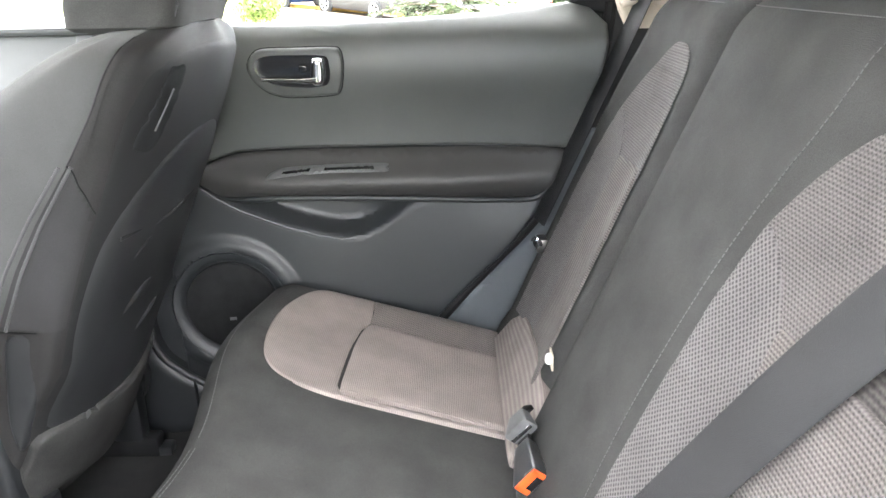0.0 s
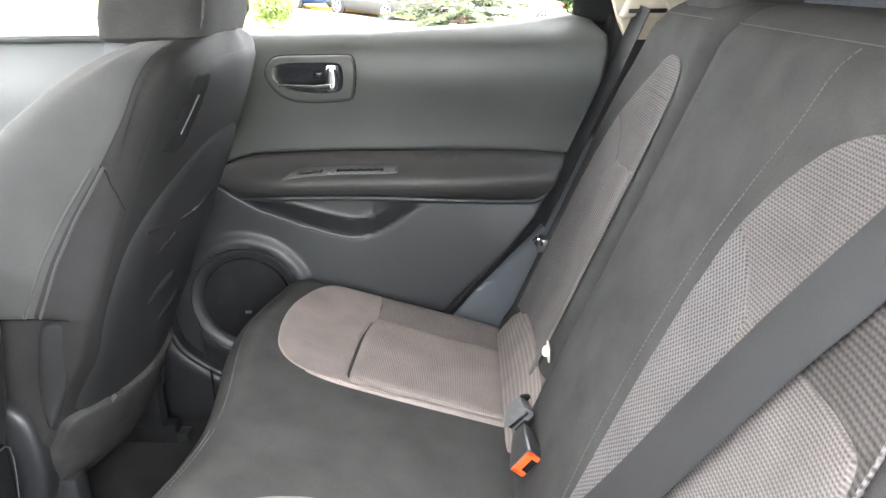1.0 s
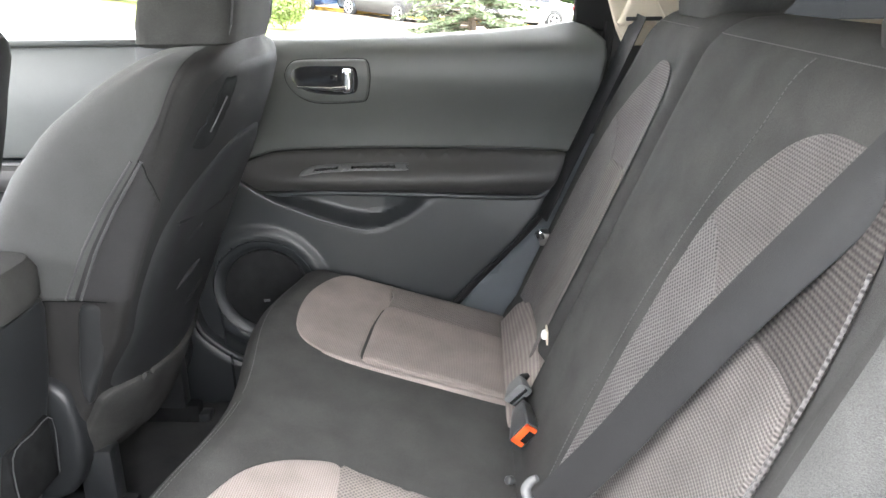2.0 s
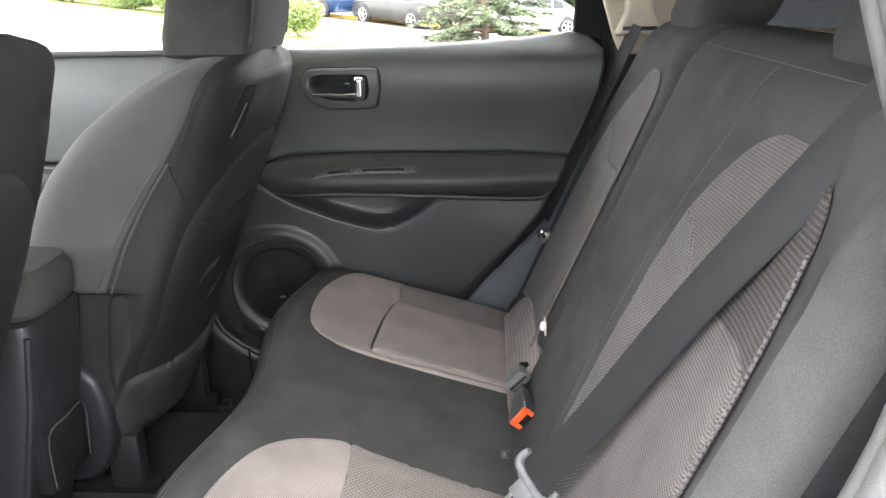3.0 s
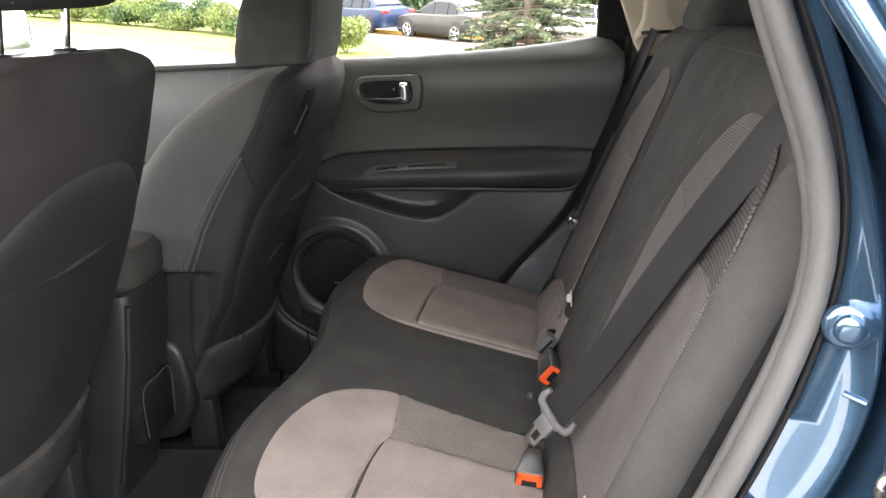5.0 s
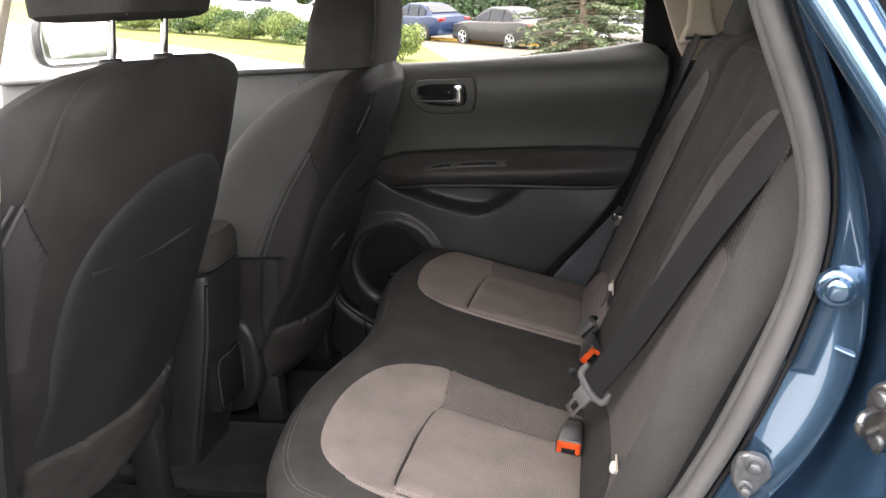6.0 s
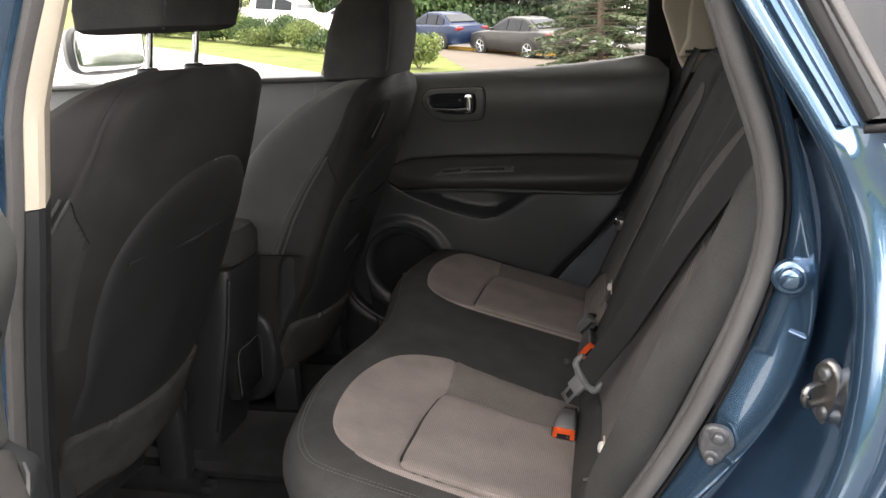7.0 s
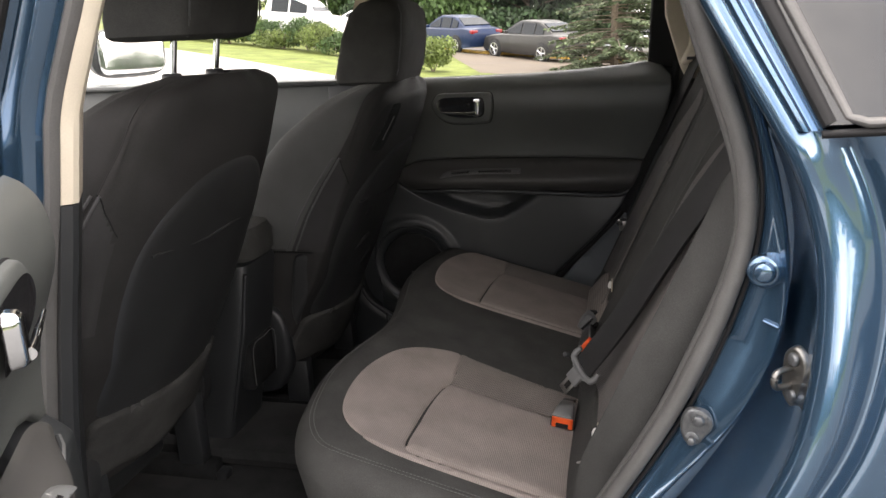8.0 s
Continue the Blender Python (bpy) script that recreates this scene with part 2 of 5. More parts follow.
def box(lo, hi, bevel=0.004, m=None, bm=None, seg=2):
    bm = bm or bmesh.new()
    lo, hi = Vector(lo), Vector(hi)
    mm = Matrix.Translation((lo + hi) / 2) @ Matrix.Diagonal((*(hi - lo), 1))
    got = bmesh.ops.create_cube(bm, size=1, matrix=mm)["verts"]
    if bevel:
        es = list({e for v in got for e in v.link_edges})
        got = list({v for f in bmesh.ops.bevel(bm, geom=es, offset=bevel, segments=seg, affect="EDGES", profile=0.5)["faces"] for v in f.verts} | {v for v in got if v.is_valid})
    if m is not None:
        bmesh.ops.transform(bm, matrix=m, verts=got)
    return bm


def disc(center, axis, r, depth, bevel=0.002, sides=24, bm=None):
    bm = bm or bmesh.new()
    q = Vector(axis).to_track_quat("Z", "Y").to_matrix().to_4x4()
    prof = [(r, 0), (r, depth - bevel), (r - bevel * 0.4, depth - bevel * 0.3), (r - bevel, depth)]
    rings = []
    for rr, h in prof:
        rings.append([Matrix.Translation(center) @ q @ Vector((rr * math.cos(a), rr * math.sin(a), h))
                      for a in (2 * math.pi * k / sides for k in range(sides))])
    return loft(rings, bm=bm)


def ring(center, axis, prof, sides=36, bm=None):
    """A turned ring: prof is (radius, height) all round."""
    q = Vector(axis).to_track_quat("Z", "Y").to_matrix().to_4x4()
    rings = [[Matrix.Translation(center) @ q @ Vector((r * math.cos(a), r * math.sin(a), h)) for r, h in prof]
             for a in (2 * math.pi * k / sides for k in range(sides))]
    return loft(rings + rings[:1], cap=False, bm=bm)


def plate(poly, fn, rise=0.004, edge=0.012, step=0.015, smooth=True, sub=5, sink=0.003, thick=0.0):
    """A padded sheet over a closed outline in two coordinates. fn maps (a, b, rise) into the world; it swells from -sink at its edge to rise inside."""
    from mathutils import geometry
    rim = [np.array(p) for p in (spline(poly, sub, True) if smooth else poly)]
    if not smooth:
        out = []
        for i, p in enumerate(rim):
            q = rim[(i + 1) % len(rim)]
            k = max(1, int(np.linalg.norm(q - p) / step))
            out += [p + (q - p) * j / k for j in range(k)]
        rim = out
    rim = np.array(rim)
    dense = np.concatenate([rim + (np.roll(rim, -1, 0) - rim) * f for f in (0, 0.25, 0.5, 0.75)])
    lo, hi = rim.min(0), rim.max(0)
    pts = [tuple(p) for p in rim]
    nxt = np.roll(rim, -1, 0)
    gaps = sorted({edge * f for f in (0.25, 0.6, 1.0)})
    for a in np.arange(lo[0] + step * 0.4, hi[0], step):
        for b in np.arange(lo[1] + step * 0.4, hi[1], step):
            crosses = ((rim[:, 1] > b) != (nxt[:, 1] > b)) & (a < (nxt[:, 0] - rim[:, 0]) * (b - rim[:, 1]) / (nxt[:, 1] - rim[:, 1] + 1e-12) + rim[:, 0])
            if crosses.sum() % 2 and np.hypot(dense[:, 0] - a, dense[:, 1] - b).min() > max(step * 0.5, edge * 1.15):
                pts.append((a, b))
    tang = np.roll(rim, -1, 0) - np.roll(rim, 1, 0)
    nor = np.stack([-tang[:, 1], tang[:, 0]], 1) / (np.linalg.norm(tang, axis=1)[:, None] + 1e-9)
    area = 0.5 * np.sum(rim[:, 0] * nxt[:, 1] - nxt[:, 0] * rim[:, 1])
    nor = nor if area > 0 else -nor
    for g in gaps:
        for p, q in zip(rim, nor):
            c = p + q * g
            if np.hypot(dense[:, 0] - c[0], dense[:, 1] - c[1]).min() > g * 0.9:
                pts.append(tuple(c))
    n = len(rim)
    vs, _, fs, *_ = geometry.delaunay_2d_cdt([Vector(p) for p in pts], [], [list(range(n))], 1, 1e-5)
    bm = bmesh.new()
    made = []
    for v in vs:
        d = np.hypot(dense[:, 0] - v.x, dense[:, 1] - v.y).min()
        k = min(d / edge, 1.0)
        made.append(bm.verts.new(fn(v.x, v.y, -sink + (rise + sink) * math.sqrt(max(0.0, 1 - (1 - k) ** 2)))))
    for f in fs:
        if len(set(f)) > 2:
            bm.faces.new([made[i] for i in f])
    if thick:
        rimv = made[:n]
        low = [bm.verts.new(fn(v.x, v.y, -thick)) for v in vs[:n]]
        for i in range(n):
            j = (i + 1) % n
            bm.faces.new((rimv[i], rimv[j], low[j], low[i]))
        bm.faces.new(low)
    return bm


def stitches(pts, fn, material, parent, name="seam", gap=0.006, r=0.0007):
    """A row of thread stitches along a line."""
    bm = bmesh.new()
    line = [Vector(fn(*p)) for p in pts]
    for a, b in zip(line, line[1:]):
        k = max(1, int((b - a).length / gap))
        for j in range(k):
            tube([a.lerp(b, (j + 0.1) / k), a.lerp(b, (j + 0.75) / k)], r, 4, bm)
    return part(name, bm, material, parent)

# ---------------------------------------------------------------- ground and distance


def ground_z(x, y):
    far = smooth01(6, 16, y)
    return float(-0.095 * x * far - 0.22 * far + 0.02 * math.sin(x * 0.4) * far)


def sheet(xs, ys, lift, material, name, label, category):
    bm = bmesh.new()
    loft([[(x, y, ground_z(x, y) + lift) for x in xs] for y in ys], closed=False, bm=bm)
    ob = part(name, bm, material)
    return tagged(ob, label, category, kind="structure")


M.update(
    grass=mat("lawn", (0.115, 0.135, 0.04), 0.95, vary=0.35, scale=1.5, grain=1.0, grain_scale=60, spec=0.1),
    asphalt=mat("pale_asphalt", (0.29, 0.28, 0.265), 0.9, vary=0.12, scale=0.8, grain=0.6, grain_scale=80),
    lot=mat("tan_parking_surface", (0.088, 0.068, 0.049), 0.9, vary=0.15, scale=0.7, grain=0.6, grain_scale=60),
    leaf=mat("green_leaves", (0.042, 0.080, 0.018), 0.7, vary=0.3, scale=2, island=0.45),
    leaf_light=mat("yellow_green_leaves", (0.105, 0.14, 0.03), 0.7, vary=0.3, scale=2, island=0.4),
    leaf_dark=mat("dark_green_leaves", (0.021, 0.043, 0.014), 0.75, vary=0.3, scale=1, island=0.5),
    needle=mat("grey_green_needles", (0.08, 0.105, 0.052), 0.85, vary=0.3, scale=2, island=0.45),
    bark=mat("grey_brown_bark", (0.13, 0.10, 0.075), 0.95, vary=0.3, scale=12, grain=1.0, grain_scale=90),
)
xs = list(np.linspace(-900, -80, 12)) + list(np.linspace(-70, 70, 57)) + list(np.linspace(80, 900, 12))
ys = list(np.linspace(-900, -20, 10)) + list(np.linspace(-10, 70, 41)) + list(np.linspace(80, 1500, 14))
sheet(xs, ys, 0.0, M["grass"], "ground", "sunlit green lawn rising gently past the car", "ground")
def strip_sheet(lo, hi, a0, a1, along_x, material, name, label, category):
    """A sheet laid 12 mm over the ground between two edges."""
    rings = []
    for a in np.linspace(a0, a1, 60):
        r = []
        for k in np.linspace(0, 1, 90):
            b = lo(a) + (hi(a) - lo(a)) * k
            x, y = (a, b) if along_x else (b, a)
            r.append((x, y, ground_z(x, y) + .012))
        rings.append(r)
    tagged(part(name, loft(rings, closed=False), material), label, category, kind="structure")


strip_sheet(lambda x: .95, lambda x: 17.5 + .68 * (-6.7 - x) if x < -4 else max(17.5 - 1.836 - (x + 4) * .3, 9), -45, 30, True, M["asphalt"], "road", "pale sunlit asphalt drive beside the car", "road")
# Unseen ground, pale ahead and dark beside, added to shape the paint's reflections.
strip_sheet(lambda x: -14, lambda x: .94, -45, -1.3, True, M["asphalt"], "drive", "unseen pale asphalt added ahead of the open door", "road")
strip_sheet(lambda x: -14, lambda x: .93, -1.28, 30, True, mat("dark_unseen_ground", (0.055, 0.055, 0.054), 0.9, vary=0.2, scale=1.2, grain=0.8, grain_scale=90), "unseen_bay", "unseen dark ground added to darken the paint's reflections", "pavement")
strip_sheet(lambda y: -3.9 - .33 * (y - 21.8), lambda y: 30, 21.6, 45, False, M["lot"], "parking_lot", "tan parking area with parked cars", "parking lot")


# ---------------------------------------------------------------- the car's shell
CX = 0.936                       # the car's middle line
car = thing("car", (0.0, CX, 0.0), "metallic blue crossover car seen through its open rear door", "car")


def zx(table):
    zs, vs = [a for a, _ in table][::-1], [b for _, b in table][::-1]
    return lambda z: sum(float(np.interp(z + k * .016, zs, vs)) for k in range(-3, 4)) / 7


W_IN = zx([(1.56, .225), (1.44, .267), (1.36, .292), (1.28, .326), (1.21, .341), (1.16, .341), (1.09, .323), (1.0, .288), (.91, .252), (.82, .202), (.73, .152), (.64, .10), (.54, .03)])
W_OUT = zx([(1.56, .25), (1.44, .290), (1.36, .322), (1.28, .353), (1.21, .362), (1.16, .361), (1.09, .345), (1.0, .317), (.91, .277), (.82, .228), (.73, .172), (.64, .115), (.54, .045)])
CREASE = zx([(1.56, .262), (1.44, .304), (1.36, .333), (1.285, .360), (1.239, .373), (1.185, .387), (1.116, .394), (1.073, .394), (1.029, .387), (.967, .366), (.909, .335), (.838, .276), (.73, .20), (.64, .14), (.54, .065)])
LIP = zx([(1.56, .215), (1.46, .266), (1.385, .307), (1.299, .358), (1.253, .380), (1.211, .397), (1.162, .407), (1.118, .410), (1.073, .410), (1.019, .406), (.955, .392), (.91, .371), (.82, .322), (.73, .262), (.64, .195), (.54, .115)])
FLARE = lambda z: -.062 * smooth01(1.29, .92, z)        # the flank swells outwards below the belt line
levels = list(np.linspace(1.56, 0.54, 70))
LEAN = lambda z: .34 * max(z - 1.29, 0) + FLARE(z)
EDGE = lambda z: LIP(z) + .24 * FLARE(z) - .004
rows_ = []
for z in levels:
    w, l, e = W_OUT(z), EDGE(z), LEAN(z)
    c = max(CREASE(z), w + .006)
    rim, deep = max(c, l), .030 + .018 * smooth01(1.40, 1.20, z)
    rows_.append([(w - .003, .214, z), (w, .190, z), (w + .002, .166, z), (w + (c - w) * .5, .154, z), (c - (c - w) * .12, .1465, z), (c - .003, .1425, z), (c + .001, .1440, z), (c + .005, .150 + deep * .3, z),
                  (c + .010, .156 + deep, z), (rim + .010, .156 + deep, z), (rim + .015, .142 + deep * .6, z), (rim + .014, .112 + e * .3, z), (l + .011 + (rim - l) * .6, .085 + e * .6, z),
                  (l + .004, .066 + e, z), (l, .054 + e, z), (l + .0005, .046 + e, z), (l + .003, .0385 + e, z), (l + .008, .0330 + e, z), (l + .014, .0305 + e, z), (l + .020, .0300 + e, z)])
part("door_jamb", loft(rows_, closed=False), M["paint"], car, "metallic blue painted door jamb", 60)
# outer skin behind the opening, pillar above and wing below the belt line
FRAME = lambda z: .390 + (1.314 - z) * .51
skin = []
for z in [q for q in levels if q > 1.315] + [1.311]:
    l, f = EDGE(z) + .020, FRAME(z)
    skin.append([(l + (f - l) * k, .0300 - .0105 * k + LEAN(z) - float(np.interp(k, [0, .08, .2, .36, .42, .5, .74, .80, .9, 1], [0, .007, .011, .011, .007, .005, .004, .007, .008, .004])), z) for k in np.linspace(0, 1, 26)])
part("rear_pillar_skin", loft(skin, closed=False), M["paint"], car)
skin = []
for z in [1.325, 1.316, 1.312] + [q for q in levels if q < 1.31] + [.45]:
    l = EDGE(max(z, .54)) + .020
    prof = []
    for k in (0, .006, .012, .018, .024, .029, .034, .037, .04, .043, .046, .05, .055, .062, .075, .09, .11, .15, .2, .3, .4, .7, 1.1, 1.7):
        groove = .016 * math.exp(-((k - .045) / .012) ** 2) * smooth01(1.31, 1.295, z)
        prof.append((l + k, .05 * smooth01(1.313, 1.318, z) + (LEAN(z) - FLARE(z)) * smooth01(.05, .0, k) + FLARE(z) * (.30 + .70 * smooth01(.034, .006, k)) + .0300 - .012 * smooth01(0.01, .05, k) + groove - .014 * smooth01(.05, .4, k) * smooth01(1.31, 1.22, z), z))
    skin.append(prof)
part("rear_wing", loft(skin, closed=False), M["paint"], car, "glossy metallic blue rear wing")
# quarter window
part("quarter_window_rubber", tube([(FRAME(z) + .027, .011 + LEAN(z), z) for z in (1.56, 1.5, 1.44, 1.38, 1.325)] + [(.425, .014, 1.320), (.55, .014, 1.324), (.8, .016, 1.335), (1.3, .02, 1.35)], .0095, 16, flat=.55), M["rubber"], car)
part("quarter_window_seal", tube([(FRAME(z) + .008, .014 + LEAN(z), z) for z in (1.56, 1.5, 1.44, 1.38, 1.318)], .0145, 16, flat=.55), M["black_rubber"], car)
part("quarter_window_lower_seal", tube([(.386, .016, 1.309), (.42, .012, 1.311), (.55, .010, 1.316), (.8, .008, 1.326), (1.3, .01, 1.342)], .0042, 12), M["black_rubber"], car)
part("quarter_window_pane", loft([[(FRAME(1.60), y + LEAN(1.6), 1.60), (FRAME(1.318), y, 1.318), (1.3, y + .02, 1.35), (1.3, y + LEAN(1.6), 1.60)] for y in (.014, .019)]), M["privacy"], car, "dark tinted quarter window glass")
# weatherstrip round the opening
strip = [((W_IN(z) + W_OUT(z)) / 2 - .004, .168, z) for z in levels[::2]]
part("weatherstrip", tube(strip, .0112, 14, flat=1.3, up=(0, 1, 0)), M["rubber"], car, "grey rubber door weatherstrip")
part("weatherstrip_seal", tube([(W_OUT(z) + .0005, .164, z) for z in levels[::2]], .0028, 8, up=(0, 1, 0)), M["black_rubber"], car)
part("weatherstrip_flange", tube([(W_IN(z) - .001, .180, z) for z in levels[::2]], .0065, 10, up=(0, 1, 0)), M["rubber_dark"], car)
# roof, floor, sill, closing walls
part("roof", box((-1.6, .12, 1.60), (1.5, 1.76, 1.66), .02), M["paint"], car)
part("headliner", box((-1.5, .14, 1.575), (1.45, 1.73, 1.597), .008), M["headliner"], car)
part("floor_pan", box((-1.9, .10, .30), (.9, 1.76, .36), .01), M["carpet"], car, "black carpeted floor")
part("tailgate", box((1.40, .10, .36), (1.46, 1.76, 1.16), .01), M["trim"], car)
part("tailgate_pillar", box((1.28, .14, 1.16), (1.42, .34, 1.575), .03), M["trim"], car)
part("tailgate_pillar", box((1.28, 1.52, 1.16), (1.42, 1.72, 1.575), .03), M["trim"], car)
part("tailgate_pane", box((1.405, .30, 1.15), (1.41, 1.56, 1.58), .001), M["privacy"], car)
part("far_quarter_pane", box((.58, 1.66, 1.29), (1.30, 1.665, 1.58), .001), M["privacy"], car)
part("far_rear_trim", box((.50, 1.64, 1.24), (1.32, 1.70, 1.30), .012), M["trim"], car)
# arch trim drawn black over the backrest's side to stand for its shade
part("near_arch_trim", loft([[(.165 + .43 * (z - .752) + .024, .243 + .06 * smooth01(1.16, 1.34, z) - .004, z), (.165 + .43 * (z - .752) + .05, .232, z), (W_OUT(z) + .06, .226, z), (W_OUT(z) + .07, .216, z), (W_OUT(z) - .004, .2135, z)] for z in levels[::2]], closed=False), M["lining"], car, "black wheel arch trim doubling as the backrest side's shade")
part("bulkhead", box((-1.9, .10, .36), (-1.84, 1.76, 1.18), .01), M["plastic"], car)
part("near_sill", box((-.70, .10, .30), (.10, .24, .45), .02), M["paint"], car)
part("far_sill", box((-1.85, 1.60, .355), (.30, 1.76, .47), .02), M["vinyl_low"], car)
part("tunnel", box((-1.8, CX - .14, .36), (.0, CX + .14, .42), .03), M["carpet"], car)
part("cargo_side", box((.50, .10, .36), (1.40, .15, 1.30), .01), M["plastic"], car)
part("far_cargo_side", box((.46, 1.70, .36), (1.40, 1.76, 1.30), .01), M["plastic"], car)

# far rear pillar with its beige trim
part("far_pillar_trim", plate([(.30, 1.57), (.305, 1.43), (.352, 1.287), (.37, 1.25), (.44, 1.25), (.52, 1.30), (.50, 1.57)], lambda a, b, r: (a, 1.615 + (a - .3) * .15 - r, b), .006, .012, .02, False), M["trim"], car, "beige rear pillar trim")
part("far_window_corner", plate([(.262, 1.292), (.35, 1.275), (.36, 1.30), (.295, 1.58), (.27, 1.58)], lambda a, b, r: (a, 1.66 - r, b), .004, .008, .02, False), M["black_rubber"], car, "black window corner panel")
part("far_lower_trim", plate([(.30, 1.06), (.262, .97), (.21, .86), (.145, .775), (.03, .65), (-.02, .55), (.20, .55), (.30, .75), (.36, 1.0)], lambda a, b, r: (a, 1.655 - r - .35 * max(0, a - .10) * (1 if b < 1.0 else 1), b), .01, .015, .02), M["sill"], car, "light grey plastic sill and wheel arch trim")
part("far_seal", tube([(.345, 1.655, 1.30), (.34, 1.652, 1.25), (.33, 1.65, 1.17), (.289, 1.65, 1.054), (.268, 1.65, 1.0), (.208, 1.65, .868), (.146, 1.65, .79), (.045, 1.65, .682), (-.04, 1.65, .58)], .012, 8), M["black_rubber"], car)
part("far_quarter_panel", plate([(.02, .40), (-.13, .56), (-.03, .70), (.08, .81), (.14, .88), (.20, 1.02), (.25, 1.20), (.27, 1.275), (.34, 1.28), (.28, 1.58), (.60, 1.60), (.62, .40)], lambda a, b, r: (a, 1.70 - r, b), .004, .01, .04, False, thick=.03), M["plastic"], car, "black lower quarter trim")
# far middle pillar trim, beige above and dark below
part("far_middle_pillar", loft([[(-.69 + .10 * k + dx, 1.67, z) if i == 0 else (-.69 + .10 * k + dx, 1.74, z) for i, dx in ((0, -.05), (0, .05), (1, .05), (1, -.05))] for z, k in ((1.26, 0), (1.42, .6), (1.58, 1.2))]), M["trim"], car)
part("far_pillar_backing", box((-.74, 1.622, .40), (-.590, 1.72, 1.27), .006), M["vinyl_low"], car)
FOOT = [(-.600, 1.28), (-.603, 1.10), (-.606, .95), (-.612, .847), (-.630, .77), (-.656, .66), (-.660, .615), (-.644, .56), (-.602, .519), (-.543, .482), (-.47, .455)]
part("far_middle_pillar_foot", plate(FOOT + [(-.43, .42), (-.42, .36), (-.78, .36), (-.80, .60), (-.76, .95), (-.72, 1.28)], lambda a, b, r: (a, 1.60 - r + .05 * smooth01(.6, 1.1, b), b), .022, .030, .02, thick=.08), M["vinyl_low"], car, "slate grey plastic pillar foot trim")
part("pillar_foot_rim", tube([(a - .006, 1.588 + .05 * smooth01(.6, 1.1, b), b) for a, b in spline(FOOT[1:], 5)], .009, 10), M["vinyl_low"], car)
part("pillar_foot_joint", tube([(-.575, 1.572, .505), (-.572, 1.568, .44), (-.572, 1.57, .37)], .003, 6), M["lining"], car)

# near middle pillar
rows_ = []
for z in np.linspace(1.56, .45, 24):
    xb = float(np.interp(z, [.45, .85, 1.0, 1.11, 1.2, 1.34, 1.48, 1.56], [-.735, -.685, -.657, -.633, -.607, -.58, -.515, -.48]))
    rows_.append([(xb - .06, .22, z), (xb - .01, .15, z), (xb + .005, .13, z), (xb - .012, .125, z), (xb - .022, .11, z), (xb - .03, .105, z), (xb - .05, .10, z), (xb - .06, .085, z), (xb - .10, .08, z), (xb - .16, .04, z)])
part("middle_pillar", loft(rows_, closed=False), M["paint"], car)
part("middle_pillar_strip", tube([(r[2][0] + .004, .135, r[2][2]) for r in rows_], .013, 10, flat=1.1, up=(0, 1, 0)), M["rubber"], car)
part("middle_pillar_seal", tube([(r[7][0] + .004, .078, r[7][2]) for r in rows_], .008, 8), M["black_rubber"], car)
tr = []
for z in np.linspace(1.56, 1.205, 12):
    xb = float(np.interp(z, [1.2, 1.34, 1.48, 1.56], [-.602, -.574, -.512, -.475]))
    tr.append([(xb, .15, z), (xb + .004, .137, z), (xb + .018, .132, z), (xb + .030, .142, z), (xb + .032, .152, z), (xb - .02, .23, z), (xb - .06, .23, z), (xb - .02, .16, z)])
part("middle_pillar_trim", loft(tr), M["trim"], car, "beige pillar trim")
tr = []
for z in np.linspace(1.203, .36, 16):
    xb = float(np.interp(z, [.36, .85, 1.0, 1.11, 1.2], [-.73, -.671, -.644, -.620, -.602]))
    tr.append([(xb, .15, z), (xb + .004, .137, z), (xb + .018, .132, z), (xb + .030, .142, z), (xb + .032, .152, z), (xb - .02, .23, z), (xb - .06, .23, z), (xb - .02, .16, z)])
part("middle_pillar_lower_trim", loft(tr), M["plastic"], car)


# fittings on the jamb
plug = part("rubber_buffer", disc((.368, .156, 1.126), (-.25, -1, .05), .0215, .012, .006, 32), M["paint"], car, "round blue buffer plug")
part("buffer_cap", disc((.3655, .146, 1.1265), (-.25, -1, .05), .0135, .009, .005, 28), M["paint"], plug)
bolt = part("bolt_plate", plate([(-.022, .006), (-.010, .024), (.016, .022), (.026, 0), (.014, -.02), (.004, -.034), (-.012, -.036), (-.022, -.02)], lambda a, b, r: (.296 + a * .82, .150 - a * .16 - r, .917 + b * .86), .004, .004, .006, thick=.004), M["zinc"], car, "bolted zinc plate")
for bx_, bz_, br in ((.299, .927, .0115), (.291, .898, .0090)):
    part("washer", disc((bx_, .147, bz_), (-.2, -1, .05), br, .003, .001, 24), M["zinc"], bolt)
    part("bolt_head", disc((bx_ - .001, .141, bz_), (-.2, -1, .05), br * .66, .008, .0015, 6), M["zinc"], bolt)
# striker
base = Matrix.Translation((.396, .082, 1.021)) @ Euler((radians(14), radians(-90), radians(22))).to_matrix().to_4x4() @ Matrix.Diagonal((.86, .86, .9, 1))
striker = part("striker_plate", plate([(-.045, 0), (-.03, .018), (.0, .021), (.03, .018), (.045, 0), (.03, -.018), (0, -.021), (-.03, -.018)], lambda a, b, r: tuple(base @ Vector((a, b, r + .002))), .004, .005, .008, thick=.005), M["steel"], car, "zinc steel striker with two screws")
part("striker_loop", tube(spline([base @ Vector(p) for p in ((-.012, .004, 0), (-.012, .004, .022), (-.009, .004, .030), (.0, .004, .033), (.009, .004, .030), (.012, .004, .022), (.012, .004, 0))], 4), .0042, 10), M["steel"], striker)
for d in (-.026, .026):
    part("screw", disc(base @ Vector((d, 0, .005)), (-1, -.4, 0), .0085, .005, .003, 16), M["zinc"], striker)
